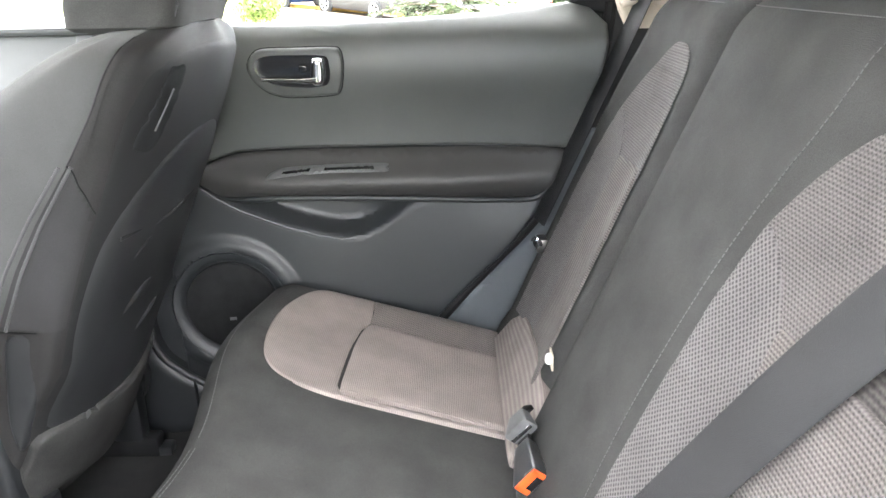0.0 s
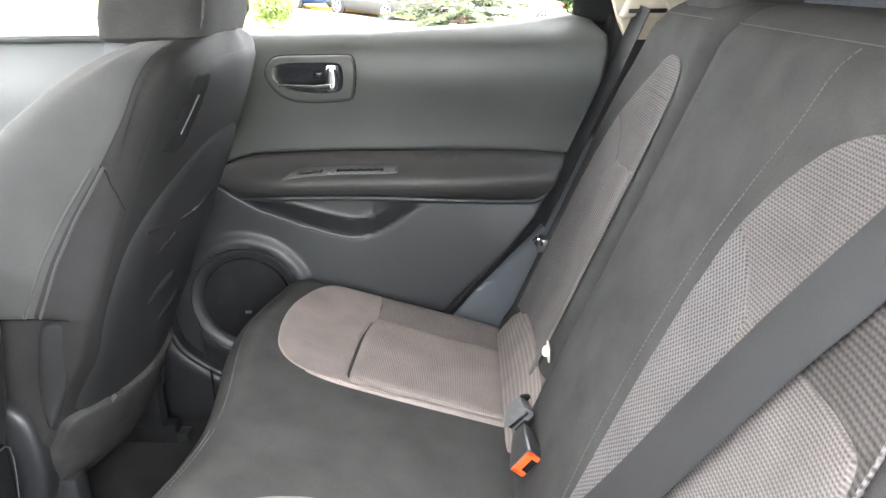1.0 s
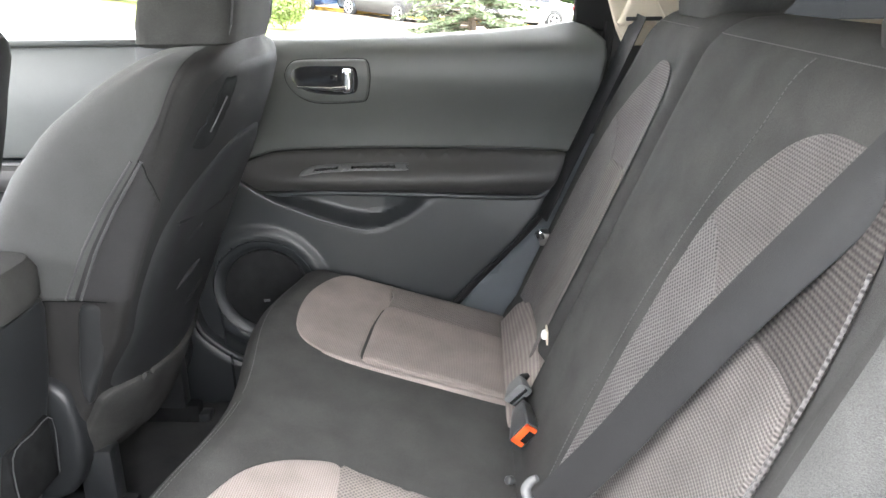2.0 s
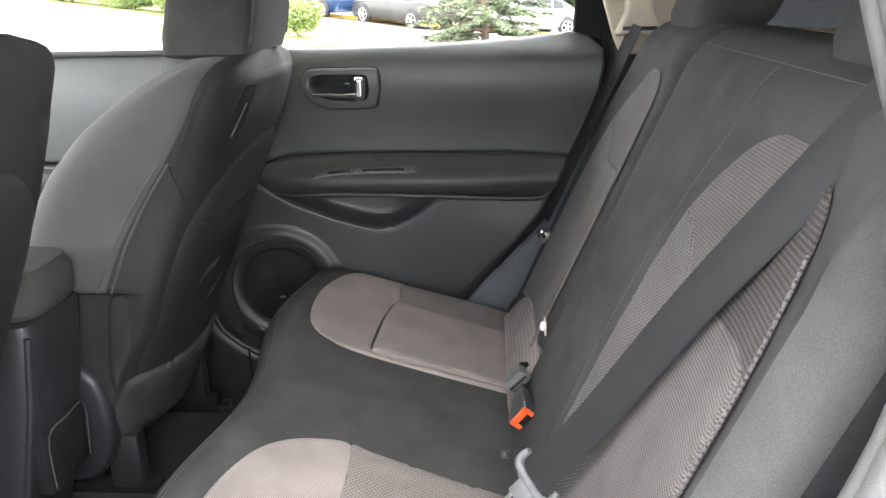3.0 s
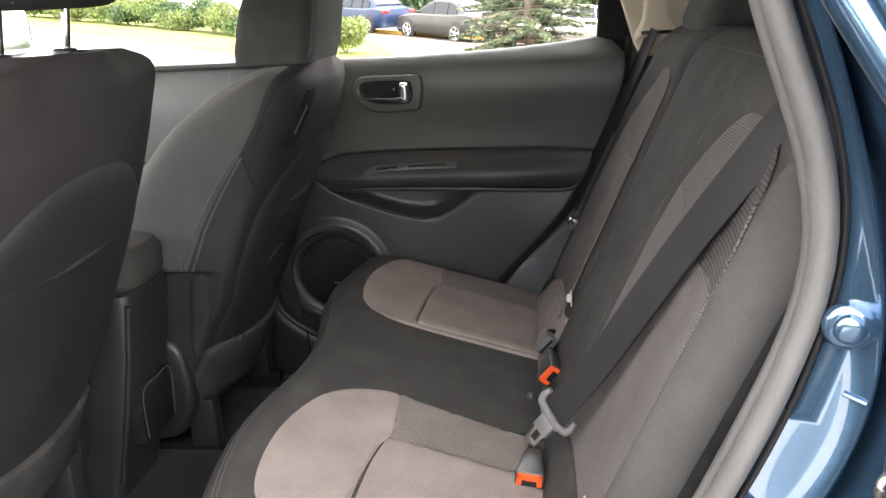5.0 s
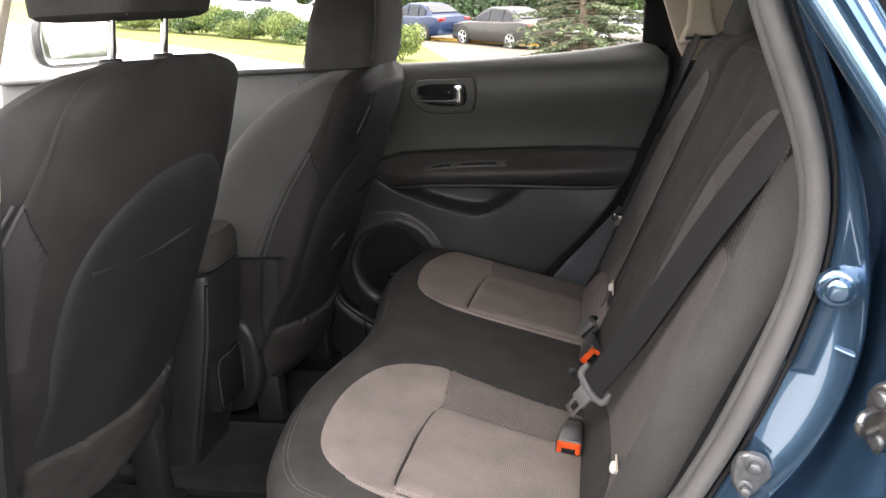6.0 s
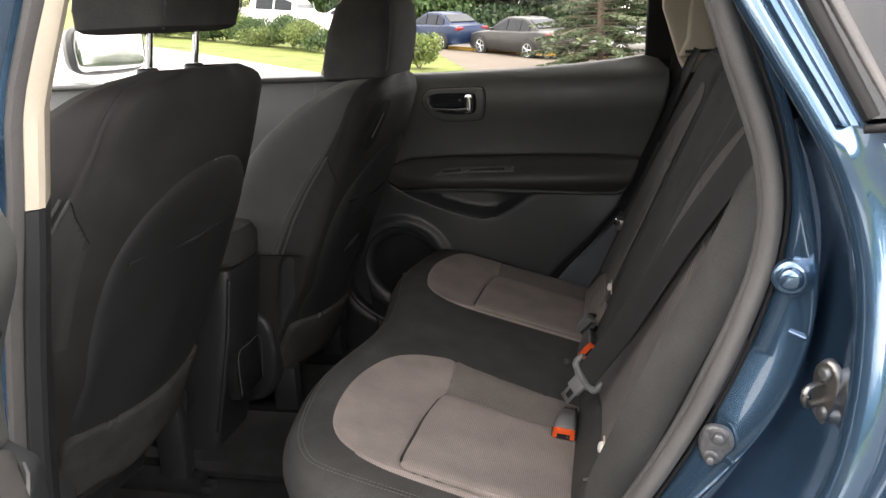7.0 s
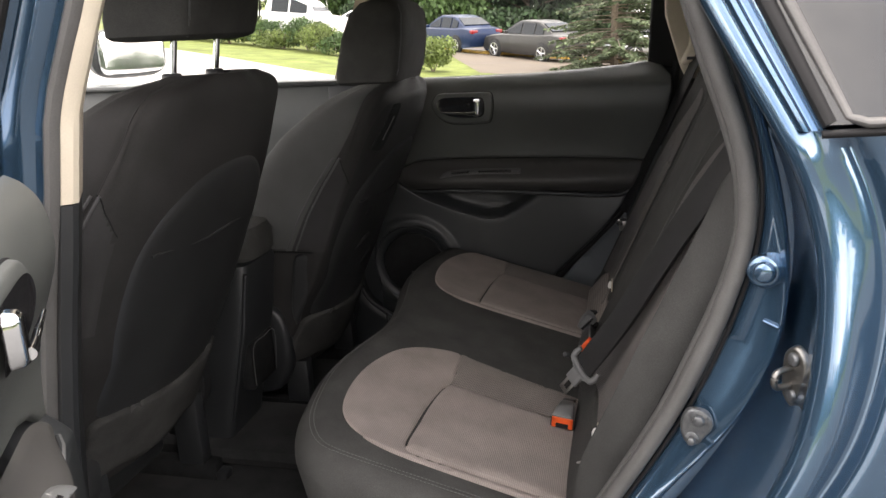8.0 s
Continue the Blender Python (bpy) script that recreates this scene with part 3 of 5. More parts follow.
part("jamb_slot", tube([(.368, .150, 1.063), (.385, .143, 1.057)], .0022, 8), M["paint"], car)


# ---------------------------------------------------------------- rear bench
bench = thing("rear_seat", (-.1, CX, .36), "charcoal cloth rear bench with warm grey knit inserts", "car seat")
FRONT = lambda y: -.398 - .018 * math.cos(2 * math.pi * (y - .60) / .68) + .13 * (1 - math.sqrt(max(0, 1 - (max(.43 - y, 0) / .165) ** 2)))
Y0, Y1, XR = .272, 1.585, .135
SEATS = (.575, 1.345)


def drop(d, r):
    return 0.0 if d >= r else r - math.sqrt(max(r * r - (r - d) ** 2, 0))


def cushion_z(x, y):
    z = .655 - .28 * x
    for c in SEATS:
        z -= .016 * math.exp(-((y - c + .02) / .165) ** 4) * smooth01(-.36, -.22, x)
    z -= drop(max(x - FRONT(y), 0), .075) + drop(max(min(y - Y0, Y1 - y), 0), .05)
    return z


def on_cushion(x, y, r):
    return (x - .27 * r, y, cushion_z(x, y) + r)


def warp(a, b, n, pad):
    """Spacing from a to b, closer at both ends."""
    t = np.linspace(0, 1, n)
    return [a, *[a + d for d in np.array(pad)], *np.linspace(a + pad[-1] * 1.6, b - pad[-1] * 1.6, n), *[b - d for d in np.array(pad)[::-1]], b]


pads = (.002, .006, .013, .022, .034)
ysn = warp(Y0, Y1, 150, pads)
rings = []
for y in ysn:
    f = FRONT(y)
    end = drop(max(min(y - Y0, Y1 - y), 0), .05)
    top = [(x, y, cushion_z(x, y)) for x in warp(f + end * .6, XR, 60, (.001, .005, .012, .022, .035))]
    rings.append([(f + .06, y, .42), (f + .03 + end * .3, y, .55), *top, (XR + .01, y, .42)])
part("cushion", loft(rings, closed=True, cap=True), M["cloth"], bench, "charcoal cloth seat cushion")

for dy in (0, .77):
    sub = lambda pts: [(x, y + dy) for x, y in pts]
    main = [(-.178, .50), (-.176, .56), (-.172, .61), (-.164, .655), (-.150, .678), (-.12, .682), (-.02, .676), (.118, .662), (.122, .55), (.122, .384), (.0, .382), (-.168, .386), (-.176, .40), (-.179, .44)]
    nose = [(-.168, .382), (-.182, .42), (-.183, .50), (-.180, .57), (-.174, .62), (-.166, .662), (-.150, .684), (-.152, .73), (-.158, .812), (-.215, .805), (-.262, .776), (-.296, .73), (-.320, .65), (-.327, .56), (-.318, .47), (-.295, .42), (-.258, .392), (-.21, .380)]
    side = [(-.1495, .660), (-.02, .655), (.118, .645), (.122, .72), (.118, .775), (.0, .790), (-.12, .808), (-.157, .812), (-.1515, .73)]
    piping = [(-.25, .389), (-.17, .380), (.0, .377), (.12, .378), (.12, .358), (.0, .357), (-.16, .362), (-.225, .374)]
    part("insert_nose", plate(sub(nose), on_cushion, .0045, .006, .012, True, 8, .001), M["insert"], bench)
    part("insert_side", plate(sub(side), on_cushion, .004, .006, .012, True, 8, .001), M["border"], bench, "darker grey mesh knit side panel")
    part("insert_panel", plate(sub(main), on_cushion, .013, .022, .009, True, 8, .001), M["insert"], bench, "warm grey knit seat panel")
    part("insert_piping", plate(sub(piping), on_cushion, .008, .008, .006, True, 8, .0005), M["insert"], bench)
edge_line = [(FRONT(y), y) for y in np.linspace(.95, Y0 + .012, 40)] + [(x, Y0 + .010) for x in np.linspace(FRONT(Y0 + .012) + .02, .08, 20)]
for inset in (.030, .038):
    seam_ = []
    for k in range(1, len(edge_line) - 1):
        (ax_, ay_), (bx_, by_) = edge_line[k - 1], edge_line[k + 1]
        dn = math.hypot(bx_ - ax_, by_ - ay_)
        seam_.append((edge_line[k][0] - (by_ - ay_) / dn * inset, edge_line[k][1] + (bx_ - ax_) / dn * inset))
    for _ in range(6):
        seam_ = seam_[:1] + [tuple((np.array(a_) + 2 * np.array(b_) + np.array(c_)) / 4) for a_, b_, c_ in zip(seam_, seam_[1:], seam_[2:])] + seam_[-1:]
    stitches(seam_, lambda x, y: on_cushion(x, y, .0012), M["stitch"], bench)
stitches(spline([(FRONT(y) + .034, y) for y in np.linspace(.96, Y1 - .06, 18)], 2), lambda x, y: on_cushion(x, y, .0012), M["stitch"], bench)

# backrest
BZ0, BZ1 = .60, 1.335


def back_x(y, z):
    x = .165 + .43 * (z - .752)
    for c in SEATS:
        x += .020 * math.exp(-((y - c + .02) / .16) ** 4) * smooth01(1.30, 1.20, z)
    x -= .034 * math.exp(-((y - .283) / .038) ** 2) * smooth01(1.33, 1.20, z) * smooth01(.62, .80, z)
    return x


def on_back(lo, hi):
    def fn(y, z, r):
        d = max(min(y - lo(z), hi(z) - y), 0)
        cut = drop(d, .034 if lo is near_lo and y < .5 else .055) + drop(max(BZ1 - z, 0), .06)
        return (back_x(y, z) + cut - .92 * r, y, z + .39 * r)
    return fn


near_lo = lambda z: .242 + .06 * smooth01(1.16, 1.34, z)
near_hi = lambda z: 1.105
far_lo = lambda z: 1.115
far_hi = lambda z: 1.575 - .05 * smooth01(1.12, 1.34, z)
for name, lo, hi, dy in (("backrest", near_lo, near_hi, 0), ("backrest", far_lo, far_hi, .77)):
    fn = on_back(lo, hi)
    rings = []
    zs = list(np.linspace(BZ0, 1.26, 60)) + [1.28, 1.295, 1.308, 1.318, 1.326, 1.331, 1.334, BZ1]
    n = 100 if dy == 0 else 58
    for z in zs:
        row = [fn(y, z, 0) for y in warp(lo(z), hi(z), n, (.0015, .006, .014, .025, .038))]
        xb = .165 + .43 * (z - .752) + .13
        rings.append(row + [(xb, row[-1][1], z), (xb, row[0][1], z)])
    body = part(name, loft(rings), M["cloth"], bench, "charcoal cloth backrest")
    shift = (lambda y: y) if not dy else (lambda y: max(y + float(np.interp(y, [.34, .63, .75], [.81, .71, .74])), 1.160))
    run = lambda pts: [tuple(p) for p in spline([(shift(y), z) for y, z in pts], 7)]
    left = run([(.752, .70), (.750, .82), (.747, .93), (.740, 1.036), (.722, 1.125)])
    top = run([(.722, 1.125), (.69, 1.18), (.65, 1.22), (.59, 1.244), (.54, 1.250), (.48, 1.248), (.428, 1.233), (.388, 1.196), (.367, 1.144), (.352, 1.076)])
    right = run([(.352, 1.076), (.345, 1.0), (.343, .92), (.346, .70)])
    fork = run([(.722, 1.125), (.690, 1.108), (.655, 1.080), (.629, 1.056)])
    inner = run([(.629, 1.056), (.622, .97), (.630, .85), (.634, .70)])
    brow = run([(.629, 1.056), (.58, 1.0575), (.496, 1.061), (.416, 1.066), (.385, 1.066), (.370, 1.058), (.362, 1.035)])
    flank = run([(.362, 1.035), (.359, .98), (.358, .92), (.360, .70)])
    strip_ = left + fork[1:] + inner[1:]
    upper = top + [right[2]] + brow[::-1] + fork[::-1][1:-1]
    if not dy:
        upper = top[:43] + brow[10::-1] + fork[::-1][1:-1]
        # shoulder turned away from the door: its shade is put into the knit colour
        part("insert_shoulder", plate(top[42:] + [right[2]] + brow[:9:-1], fn, .0040, .004, .008, False, sink=-.0024), M["back_shade"], bench, "ribbed knit panel with the dish's shade in its colour")
    lower = brow + flank[1:] + inner[::-1][:-1]
    part("insert_strip", plate(strip_, fn, .0045, .004, .008, False, sink=-.0024), M["back_mesh"], bench, "grey open mesh knit strip")
    part("insert_upper", plate(upper, fn, .0040, .004, .008, False, sink=-.0024), M["back_dark"], bench, "dark grey ribbed knit panel")
    part("insert_lower", plate(lower, fn, .0068, .008, .008, False, sink=-.0024), M["back_rib"], bench, "light grey ribbed knit panel")
    if not dy:
        part("insert_flank", plate(right[2:] + flank[::-1], fn, .0040, .004, .008, False, sink=-.0024), M["back_mesh"], bench, "narrow grey mesh knit strip")
        part("insert_piping", tube([fn(y, z, .0058) for y, z in top[-12:] + right[1:]], .0018, 8), M["back_mesh"], bench, "pale grey knit piping")
    stitches([(y, 1.312) for y in np.linspace(lo(1.312) + .07, hi(1.312) - .03, 24)], lambda y, z: fn(y, z, .0010), M["stitch"], bench)
    stitches(spline([(y + dy, z) for y, z in ((.770, .72), (.783, .85), (.782, .95), (.770, 1.06), (.745, 1.16), (.71, 1.26), (.69, 1.31))], 4), lambda y, z: fn(y, z, .0010), M["stitch"], bench)
# knit strip that turns up from the cushion to the backrest
for y0, y1 in ((1.045, 1.52),):
    part("insert_rear", plate([(y0, .0), (y0 + .004, .9), (y0 + .02, 1.0), (y1 - .03, 1.0), (y1 - .01, .92), (y1, .0)], lambda y, s, r: (.108 + .062 * s - .8 * r, y, .622 + .092 * s + .5 * r + .012 * s * math.sin((y - y0) * 9)), .010, .02, .03, False, thick=.03), M["insert"], bench, "turned up knit strip")
part("cushion_back_roll", loft([[(.105 - .006, y, .60), (.118, y, .645), (.15, y, .69), (.19, y, .70), (.19, y, .60)] for y in np.linspace(Y0 + .02, Y1 - .03, 20)]), M["cloth"], bench)

# headrests of the bench
for yc in (1.335, .515):
    rings = []
    for t, w, d in ((0, .10, .05), (.008, .125, .068), (.03, .135, .078), (.10, .138, .080), (.16, .132, .074), (.19, .11, .055), (.20, .07, .02)):
        zc = 1.318 + t
        xc = .165 + .43 * (zc - .752) + .092
        rings.append([(xc + d * math.copysign(abs(math.cos(a)) ** .45, math.cos(a)), yc + w * math.copysign(abs(math.sin(a)) ** .45, math.sin(a)), zc) for a in np.linspace(0, 2 * math.pi, 40, endpoint=False)])
    part("headrest", loft(rings), M["cloth"], bench, "charcoal cloth headrest")


# ---------------------------------------------------------------- belts and buckles
def strap(pts, width, normal, thick=.0016):
    line = [Vector(p) for p in spline(pts, 8)]
    rings = []
    for i, p in enumerate(line):
        t = (line[min(i + 1, len(line) - 1)] - line[max(i - 1, 0)]).normalized()
        w = t.cross(Vector(normal)).normalized() * width / 2
        u = w.cross(t).normalized() * thick / 2
        rings.append([p - w - u, p - w * .94 - u * 2, p + w * .94 - u * 2, p + w - u, p + w + u, p + w * .94 + u * 2, p - w * .94 + u * 2, p - w + u])
    return loft(rings)


N_BACK = Vector((-1, 0, .43)).normalized()
belt = thing("seat_belt", (.2, .33, .70), "black webbing lap and shoulder belt with a grey tongue", "seat belt")
TONGUE = Vector((.128, .622, .772))
N_BELT = Vector((-.52, -.68, .50))
LINE = [(.440, .385, 1.365), (.408, .412, 1.300), (.380, .434, 1.250), (.346, .458, 1.190), (.298, .497, 1.100), (.249, .538, 1.000), (.196, .580, .890)]
part("shoulder_strap", strap([*LINE, TONGUE], .051, N_BELT), M["webbing"], belt)
part("lap_strap", strap([TONGUE + Vector((.006, .007, .0)), *[(x + .008, y + .008, z) for x, y, z in LINE[::-1]]], .046, N_BELT), M["webbing"], belt)
guide = part("belt_guide", plate([(-.034, -.012), (-.036, .012), (-.02, .03), (.02, .03), (.036, .012), (.034, -.012)], lambda a, b, r: (.436 + .4 * a - r, .372 - a, 1.352 + b), .010, .008, .008, thick=.006), M["trim"], belt, "beige belt guide")
anchor = part("anchor_cap", tube(spline([(.215, .262, .775), (.19, .285, .77), (.166, .303, .76)], 4), .011, 10, flat=.7), M["gloss"], belt, "black anchor cap")
part("anchor_tip", tube([(.168, .302, .76), (.150, .310, .752), (.134, .316, .746)], [.005, .004, .002], 8), M["steel"], anchor)
part("stop_button", disc((.094, .690, .768), (-.6, -.5, .3), .006, .010, .002, 12), M["plastic"], belt)


def tongue(at, along, wide, parent):
    z = Vector(along).normalized()
    x = Vector(wide)
    x = (x - z * x.dot(z)).normalized()
    y = z.cross(x)
    m = Matrix.Translation(at) @ Matrix((x, y, z)).transposed().to_4x4()
    f = lambda a, b, c: m @ Vector((a, b, c))
    rings = []
    for a, c, r in ((-.034, .020, .0045), (-.0365, .008, .0062), (-.033, -.003, .0068), (-.020, -.007, .0065), (0, -.009, .0068), (.020, -.007, .0065), (.033, -.003, .0068), (.0365, .008, .0062), (.034, .020, .0045)):
        rings.append((a, c, r))
    line = spline([(a, 0, c) for a, c, _ in rings], 4)
    rad = [float(np.interp(i, np.arange(len(rings)) * 4, [r for *_, r in rings])) for i in range(len(line))]
    t = part("tongue", tube([f(*q) for q in line], rad, 10, up=y), M["grey_plastic"], parent, "grey plastic belt tongue")
    part("tongue_web", box((-.022, -.004, -.016), (.022, .004, -.004), .002, m), M["grey_plastic"], t)
    part("tongue_neck", box((-.0165, -.005, -.040), (.0165, .005, -.012), .003, m), M["grey_plastic"], t)
    bm = box((-.0125, -.0014, -.066), (-.006, .0014, -.034), .0006, m)
    box((.006, -.0014, -.066), (.0125, .0014, -.034), .0006, m, bm)
    box((-.0125, -.0014, -.066), (.0125, .0014, -.058), .0006, m, bm)
    part("tongue_plate", bm, M["steel"], t, "steel latch plate")
    return t


across = Vector((.066, -.006, .084)).cross(N_BELT)
tongue(TONGUE, Vector((.066, -.006, .084)), across if across.x > 0 else -across, belt)


def buckle(at, along, normal, label, button=True, name="seat_belt_buckle", long=1.0):
    """A buckle whose mouth, at `at`, points along; normal points to the side of its red button."""
    b = thing(name, at, label, "buckle", "belt buckles")
    z = Vector(along).normalized()
    y = Vector(normal)
    y = (y - z * y.dot(z)).normalized()
    x = y.cross(z)
    m = Matrix.Translation(at) @ Matrix((x, y, z)).transposed().to_4x4()
    rings = []
    for h, w, d in ((-.080, .012, .006), (-.074, .0155, .009), (-.05, .0185, .0115), (-.02, .0225, .0135), (-.006, .0240, .0142), (-.001, .0240, .0142), (.0, .0225, .0130)):
        rings.append([m @ Vector((w * math.copysign(abs(math.cos(a)) ** .3, math.cos(a)), d * math.copysign(abs(math.sin(a)) ** .3, math.sin(a)), h * long)) for a in np.linspace(math.pi / 28, 2 * math.pi + math.pi / 28, 28, endpoint=False)])
    part("body", loft(rings), M["buckle" if button else "grey_plastic"], b, "black plastic buckle shell" if button else "grey plastic shell", 30)
    if button:
        bm = box((-.0215, -.011, -.002), (-.0125, .0122, .0028), .0018, m)
        box((.0125, -.011, -.002), (.0215, .0122, .0028), .0018, m, bm)
        box((-.0215, -.0005, -.002), (.0215, .0122, .0028), .0018, m, bm)
        part("release_button", bm, M["orange"], b, "orange red release button")
        part("slot", box((-.0125, -.0115, -.001), (.0125, -.0005, .0012), .0006, m), M["gloss"], b)
    else:
        part("latch", box((-.021, -.0035, -.004), (.021, .0035, .004), .0012, m), M["chrome"], b, "bright steel latch edge")
    part("stalk", strap([m @ Vector((0, 0, -.070 * long)), m @ Vector((.0, -.003, -.095 * long)), m @ Vector((.0, -.02, -.125 * long))], .024, m.to_3x3() @ Vector((0, 1, 0)), .004), M["webbing"], b)
    return b


buckle((.086, .632, .643), (-.08, -.95, -.06), (.10, -.06, .99), "black belt buckle with orange red button below the seat belt tongue")
buckle((.124, .915, .694), (.02, -.93, -.10), (-.78, -.02, .62), "black belt buckle with orange red button lying loose on the cushion")
buckle((.118, 1.005, .716), (.02, -.90, -.22), (-.78, -.05, .62), "black mini buckle with bright latch edge on the grey knit strip", False, long=.45)

# child seat anchor markers
for p in ((.172, 1.121, .777), (.161, .408, .749)):
    k = thing("anchor_marker", p, "round white plastic anchor marker on the grey seat", "marker", "anchor markers")
    part("button", disc(p, (-1, -.25, .3), .0095, .006, .003), M["white"], k)
    part("tab", box((p[0] + .001, p[1] - .016, p[2] - .014), (p[0] + .004, p[1] + .016, p[2] + .013), .001), M["trim"], k)
hook = thing("seat_latch_hook", (.187, 1.50, .842), "small chrome seat latch hook at the far seat side", "hook")
part("hook", tube(spline([(.187, 1.53, .83), (.180, 1.50, .85), (.186, 1.485, .858), (.194, 1.487, .846), (.193, 1.50, .838)], 4), .004, 8), M["chrome"], hook)
part("hook_base", box((.188, 1.50, .82), (.21, 1.54, .85), .004), M["steel"], hook)

far_belt = thing("seat_belt", (.22, 1.57, .70), "black webbing seat belt hanging from the beige pillar guide", "seat belt")
part("shoulder_strap", strap([(.398, 1.585, 1.318), (.345, 1.59, 1.19), (.27, 1.592, 1.02), (.20, 1.595, .86)], .048, (-.85, -.42, .35)), M["webbing"], far_belt)
gd = part("belt_guide", plate([(.352, 1.30), (.372, 1.345), (.376, 1.42), (.385, 1.47), (.42, 1.47), (.428, 1.42), (.438, 1.345), (.462, 1.30), (.455, 1.292), (.405, 1.30), (.358, 1.292)], lambda a, b, r: (a, 1.605 - r, b), .010, .010, .01, False, thick=.006), M["trim"], far_belt, "beige belt guide")
part("guide_slot", box((.368, 1.588, 1.305), (.446, 1.594, 1.314), .002), M["plastic"], gd)


# ---------------------------------------------------------------- rear doors
def rear_door(name, put, label):
    """put(s, z, p): s from the hinge edge rearward, z up, p inward from the door's shell."""
    d = thing(name, put(.4, .5, 0), label, "car door", "rear doors", "structure")
    P = lambda s, z, r: put(s, z, r)
    outline = [(0, .40), (0, .75), (.02, .95), (0, 1.26), (.85, 1.27), (.925, 1.245), (.918, 1.171), (.876, 1.054), (.856, 1.006), (.796, .868), (.734, .79), (.63, .682), (.5, .54), (.42, .40)]

    def ledge(s):
        """Height of the pocket's slanting mouth, which runs out towards the rear."""
        return float(np.interp(s, [0, .03, .065, .113, .164, .254, .33, .378, .42, .46, .52, .60], [1.0, .985, .960, .922, .893, .858, .834, .823, .827, .846, .882, .91]))

    def low_p(s, z):
        """The lower door: flat round the speaker, sunk behind the pocket's mouth, smooth to the rear."""
        r = math.hypot(s - .122, z - .672)
        p = .060 - .016 * smooth01(.26, .46, s) + .012 * smooth01(.55, .78, s) * smooth01(.95, .80, z)
        p -= .045 * smooth01(.93, .99, z)
        p -= .046 * smooth01(-.003, .034, z - ledge(s)) * smooth01(.04, .10, s) * smooth01(.60, .40, s)
        return p + .012 * smooth01(.168, .146, r) - .024 * smooth01(.132, .117, r)
    part("lower_panel", plate(outline, lambda s, z, r: P(s, z, low_p(s, z) + r), .0, .01, .0085, False, sink=.01, thick=.085), M["vinyl_low"], d, "slate grey plastic lower door panel with pocket")
    mouth = [P(s, ledge(s) - .003, low_p(s, ledge(s) - .012) - .004) for s in np.linspace(.07, .40, 30)]
    part("pocket_edge", tube(mouth, .005, 8), M["vinyl_low"], d)

    def up_p(s, z):
        return .026 + .046 * math.exp(-((z - 1.195) / .105) ** 2) - .034 * smooth01(1.235, 1.305, z) ** 1.5
    upper = [(0.0, 1.276), (.30, 1.276), (.50, 1.279), (.66, 1.286), (.78, 1.295), (.855, 1.304), (.90, 1.292), (.930, 1.262), (.932, 1.225), (.921, 1.171), (.879, 1.054), (.861, 1.010), (.74, 1.018), (.615, 1.021), (.371, 1.021), (.25, 1.019), (.163, 1.014), (.10, .995), (.053, .968), (.015, .955), (0.0, 1.1)]
    part("upper_panel", plate(upper, lambda s, z, r: P(s, z, up_p(s, z) + r), .004, .008, .008, False, sink=.003), M["vinyl"], d, "dark grey vinyl upper door panel")
    arm = [(.056, .962), (.10, .990), (.163, 1.011), (.25, 1.017), (.371, 1.019), (.615, 1.019), (.74, 1.016), (.856, 1.008), (.842, .97), (.825, .932), (.80, .915), (.761, .909), (.62, .915), (.489, .920), (.36, .924), (.241, .925), (.16, .921), (.11, .922), (.08, .94)]

    def arm_p(s, z):
        return .036 + .050 * math.exp(-((z - .955) / .040) ** 2) * smooth01(.03, .25, s) * (1 - .5 * smooth01(.6, .85, s))
    part("armrest", plate(arm, lambda s, z, r: P(s, z, arm_p(s, z) + r), .006, .012, .008, True, 5, sink=.001), M["armrest"], d, "brown grey padded armrest")
    lip = spline([(.125, .914), (.17, .914), (.241, .918), (.36, .918), (.489, .915), (.62, .910), (.761, .902), (.80, .907), (.822, .928)], 4)
    part("armrest_edge", tube([P(s, z + .003, .070 - .024 * smooth01(.6, .82, s) - .014 * smooth01(.22, .12, s)) for s, z in lip], [.0065 * (.25 + .75 * smooth01(.12, .20, s)) for s, z in lip], 10), M["vinyl_low"], d)
    # switch
    sw = part("switch_plate", plate([(.232, .966), (.26, .986), (.36, .992), (.475, .993), (.483, .987), (.476, .978), (.36, .977), (.27, .972)], lambda s, z, r: P(s, z, arm_p(s, z) + .0125 + r), .003, .004, .004, True, 7, thick=.004), M["switch"], d, "grey window switch plate")
    part("window_switch", plate([(.352, .9825), (.354, .9885), (.455, .9895), (.458, .9835)], lambda s, z, r: P(s, z, arm_p(s, z) + .0158 + r), .003, .003, .006, False, thick=.002), M["gloss"], sw)
    part("pull_slot", plate([(.262, .977), (.268, .983), (.325, .987), (.322, .981)], lambda s, z, r: P(s, z, arm_p(s, z) + .0158 + r), .002, .003, .006, False, thick=.002), M["gloss"], sw)
    # handle
    bez = [(.215, 1.197), (.225, 1.218), (.247, 1.229), (.317, 1.230), (.385, 1.230), (.400, 1.224), (.405, 1.205), (.404, 1.178), (.396, 1.145), (.378, 1.135), (.297, 1.132), (.262, 1.138), (.241, 1.150), (.222, 1.172)]
    cup = [(.231, 1.196), (.240, 1.211), (.267, 1.217), (.320, 1.217), (.362, 1.216), (.376, 1.211), (.380, 1.195), (.380, 1.175), (.373, 1.159), (.355, 1.154), (.327, 1.153), (.284, 1.157), (.255, 1.166), (.237, 1.180)]
    bz = part("handle_bezel", plate(bez, lambda s, z, r: P(s, z, up_p(s, z) + .0100 + r), .005, .005, .004, True, 8, .0030), M["vinyl"], d, "grey handle bezel")
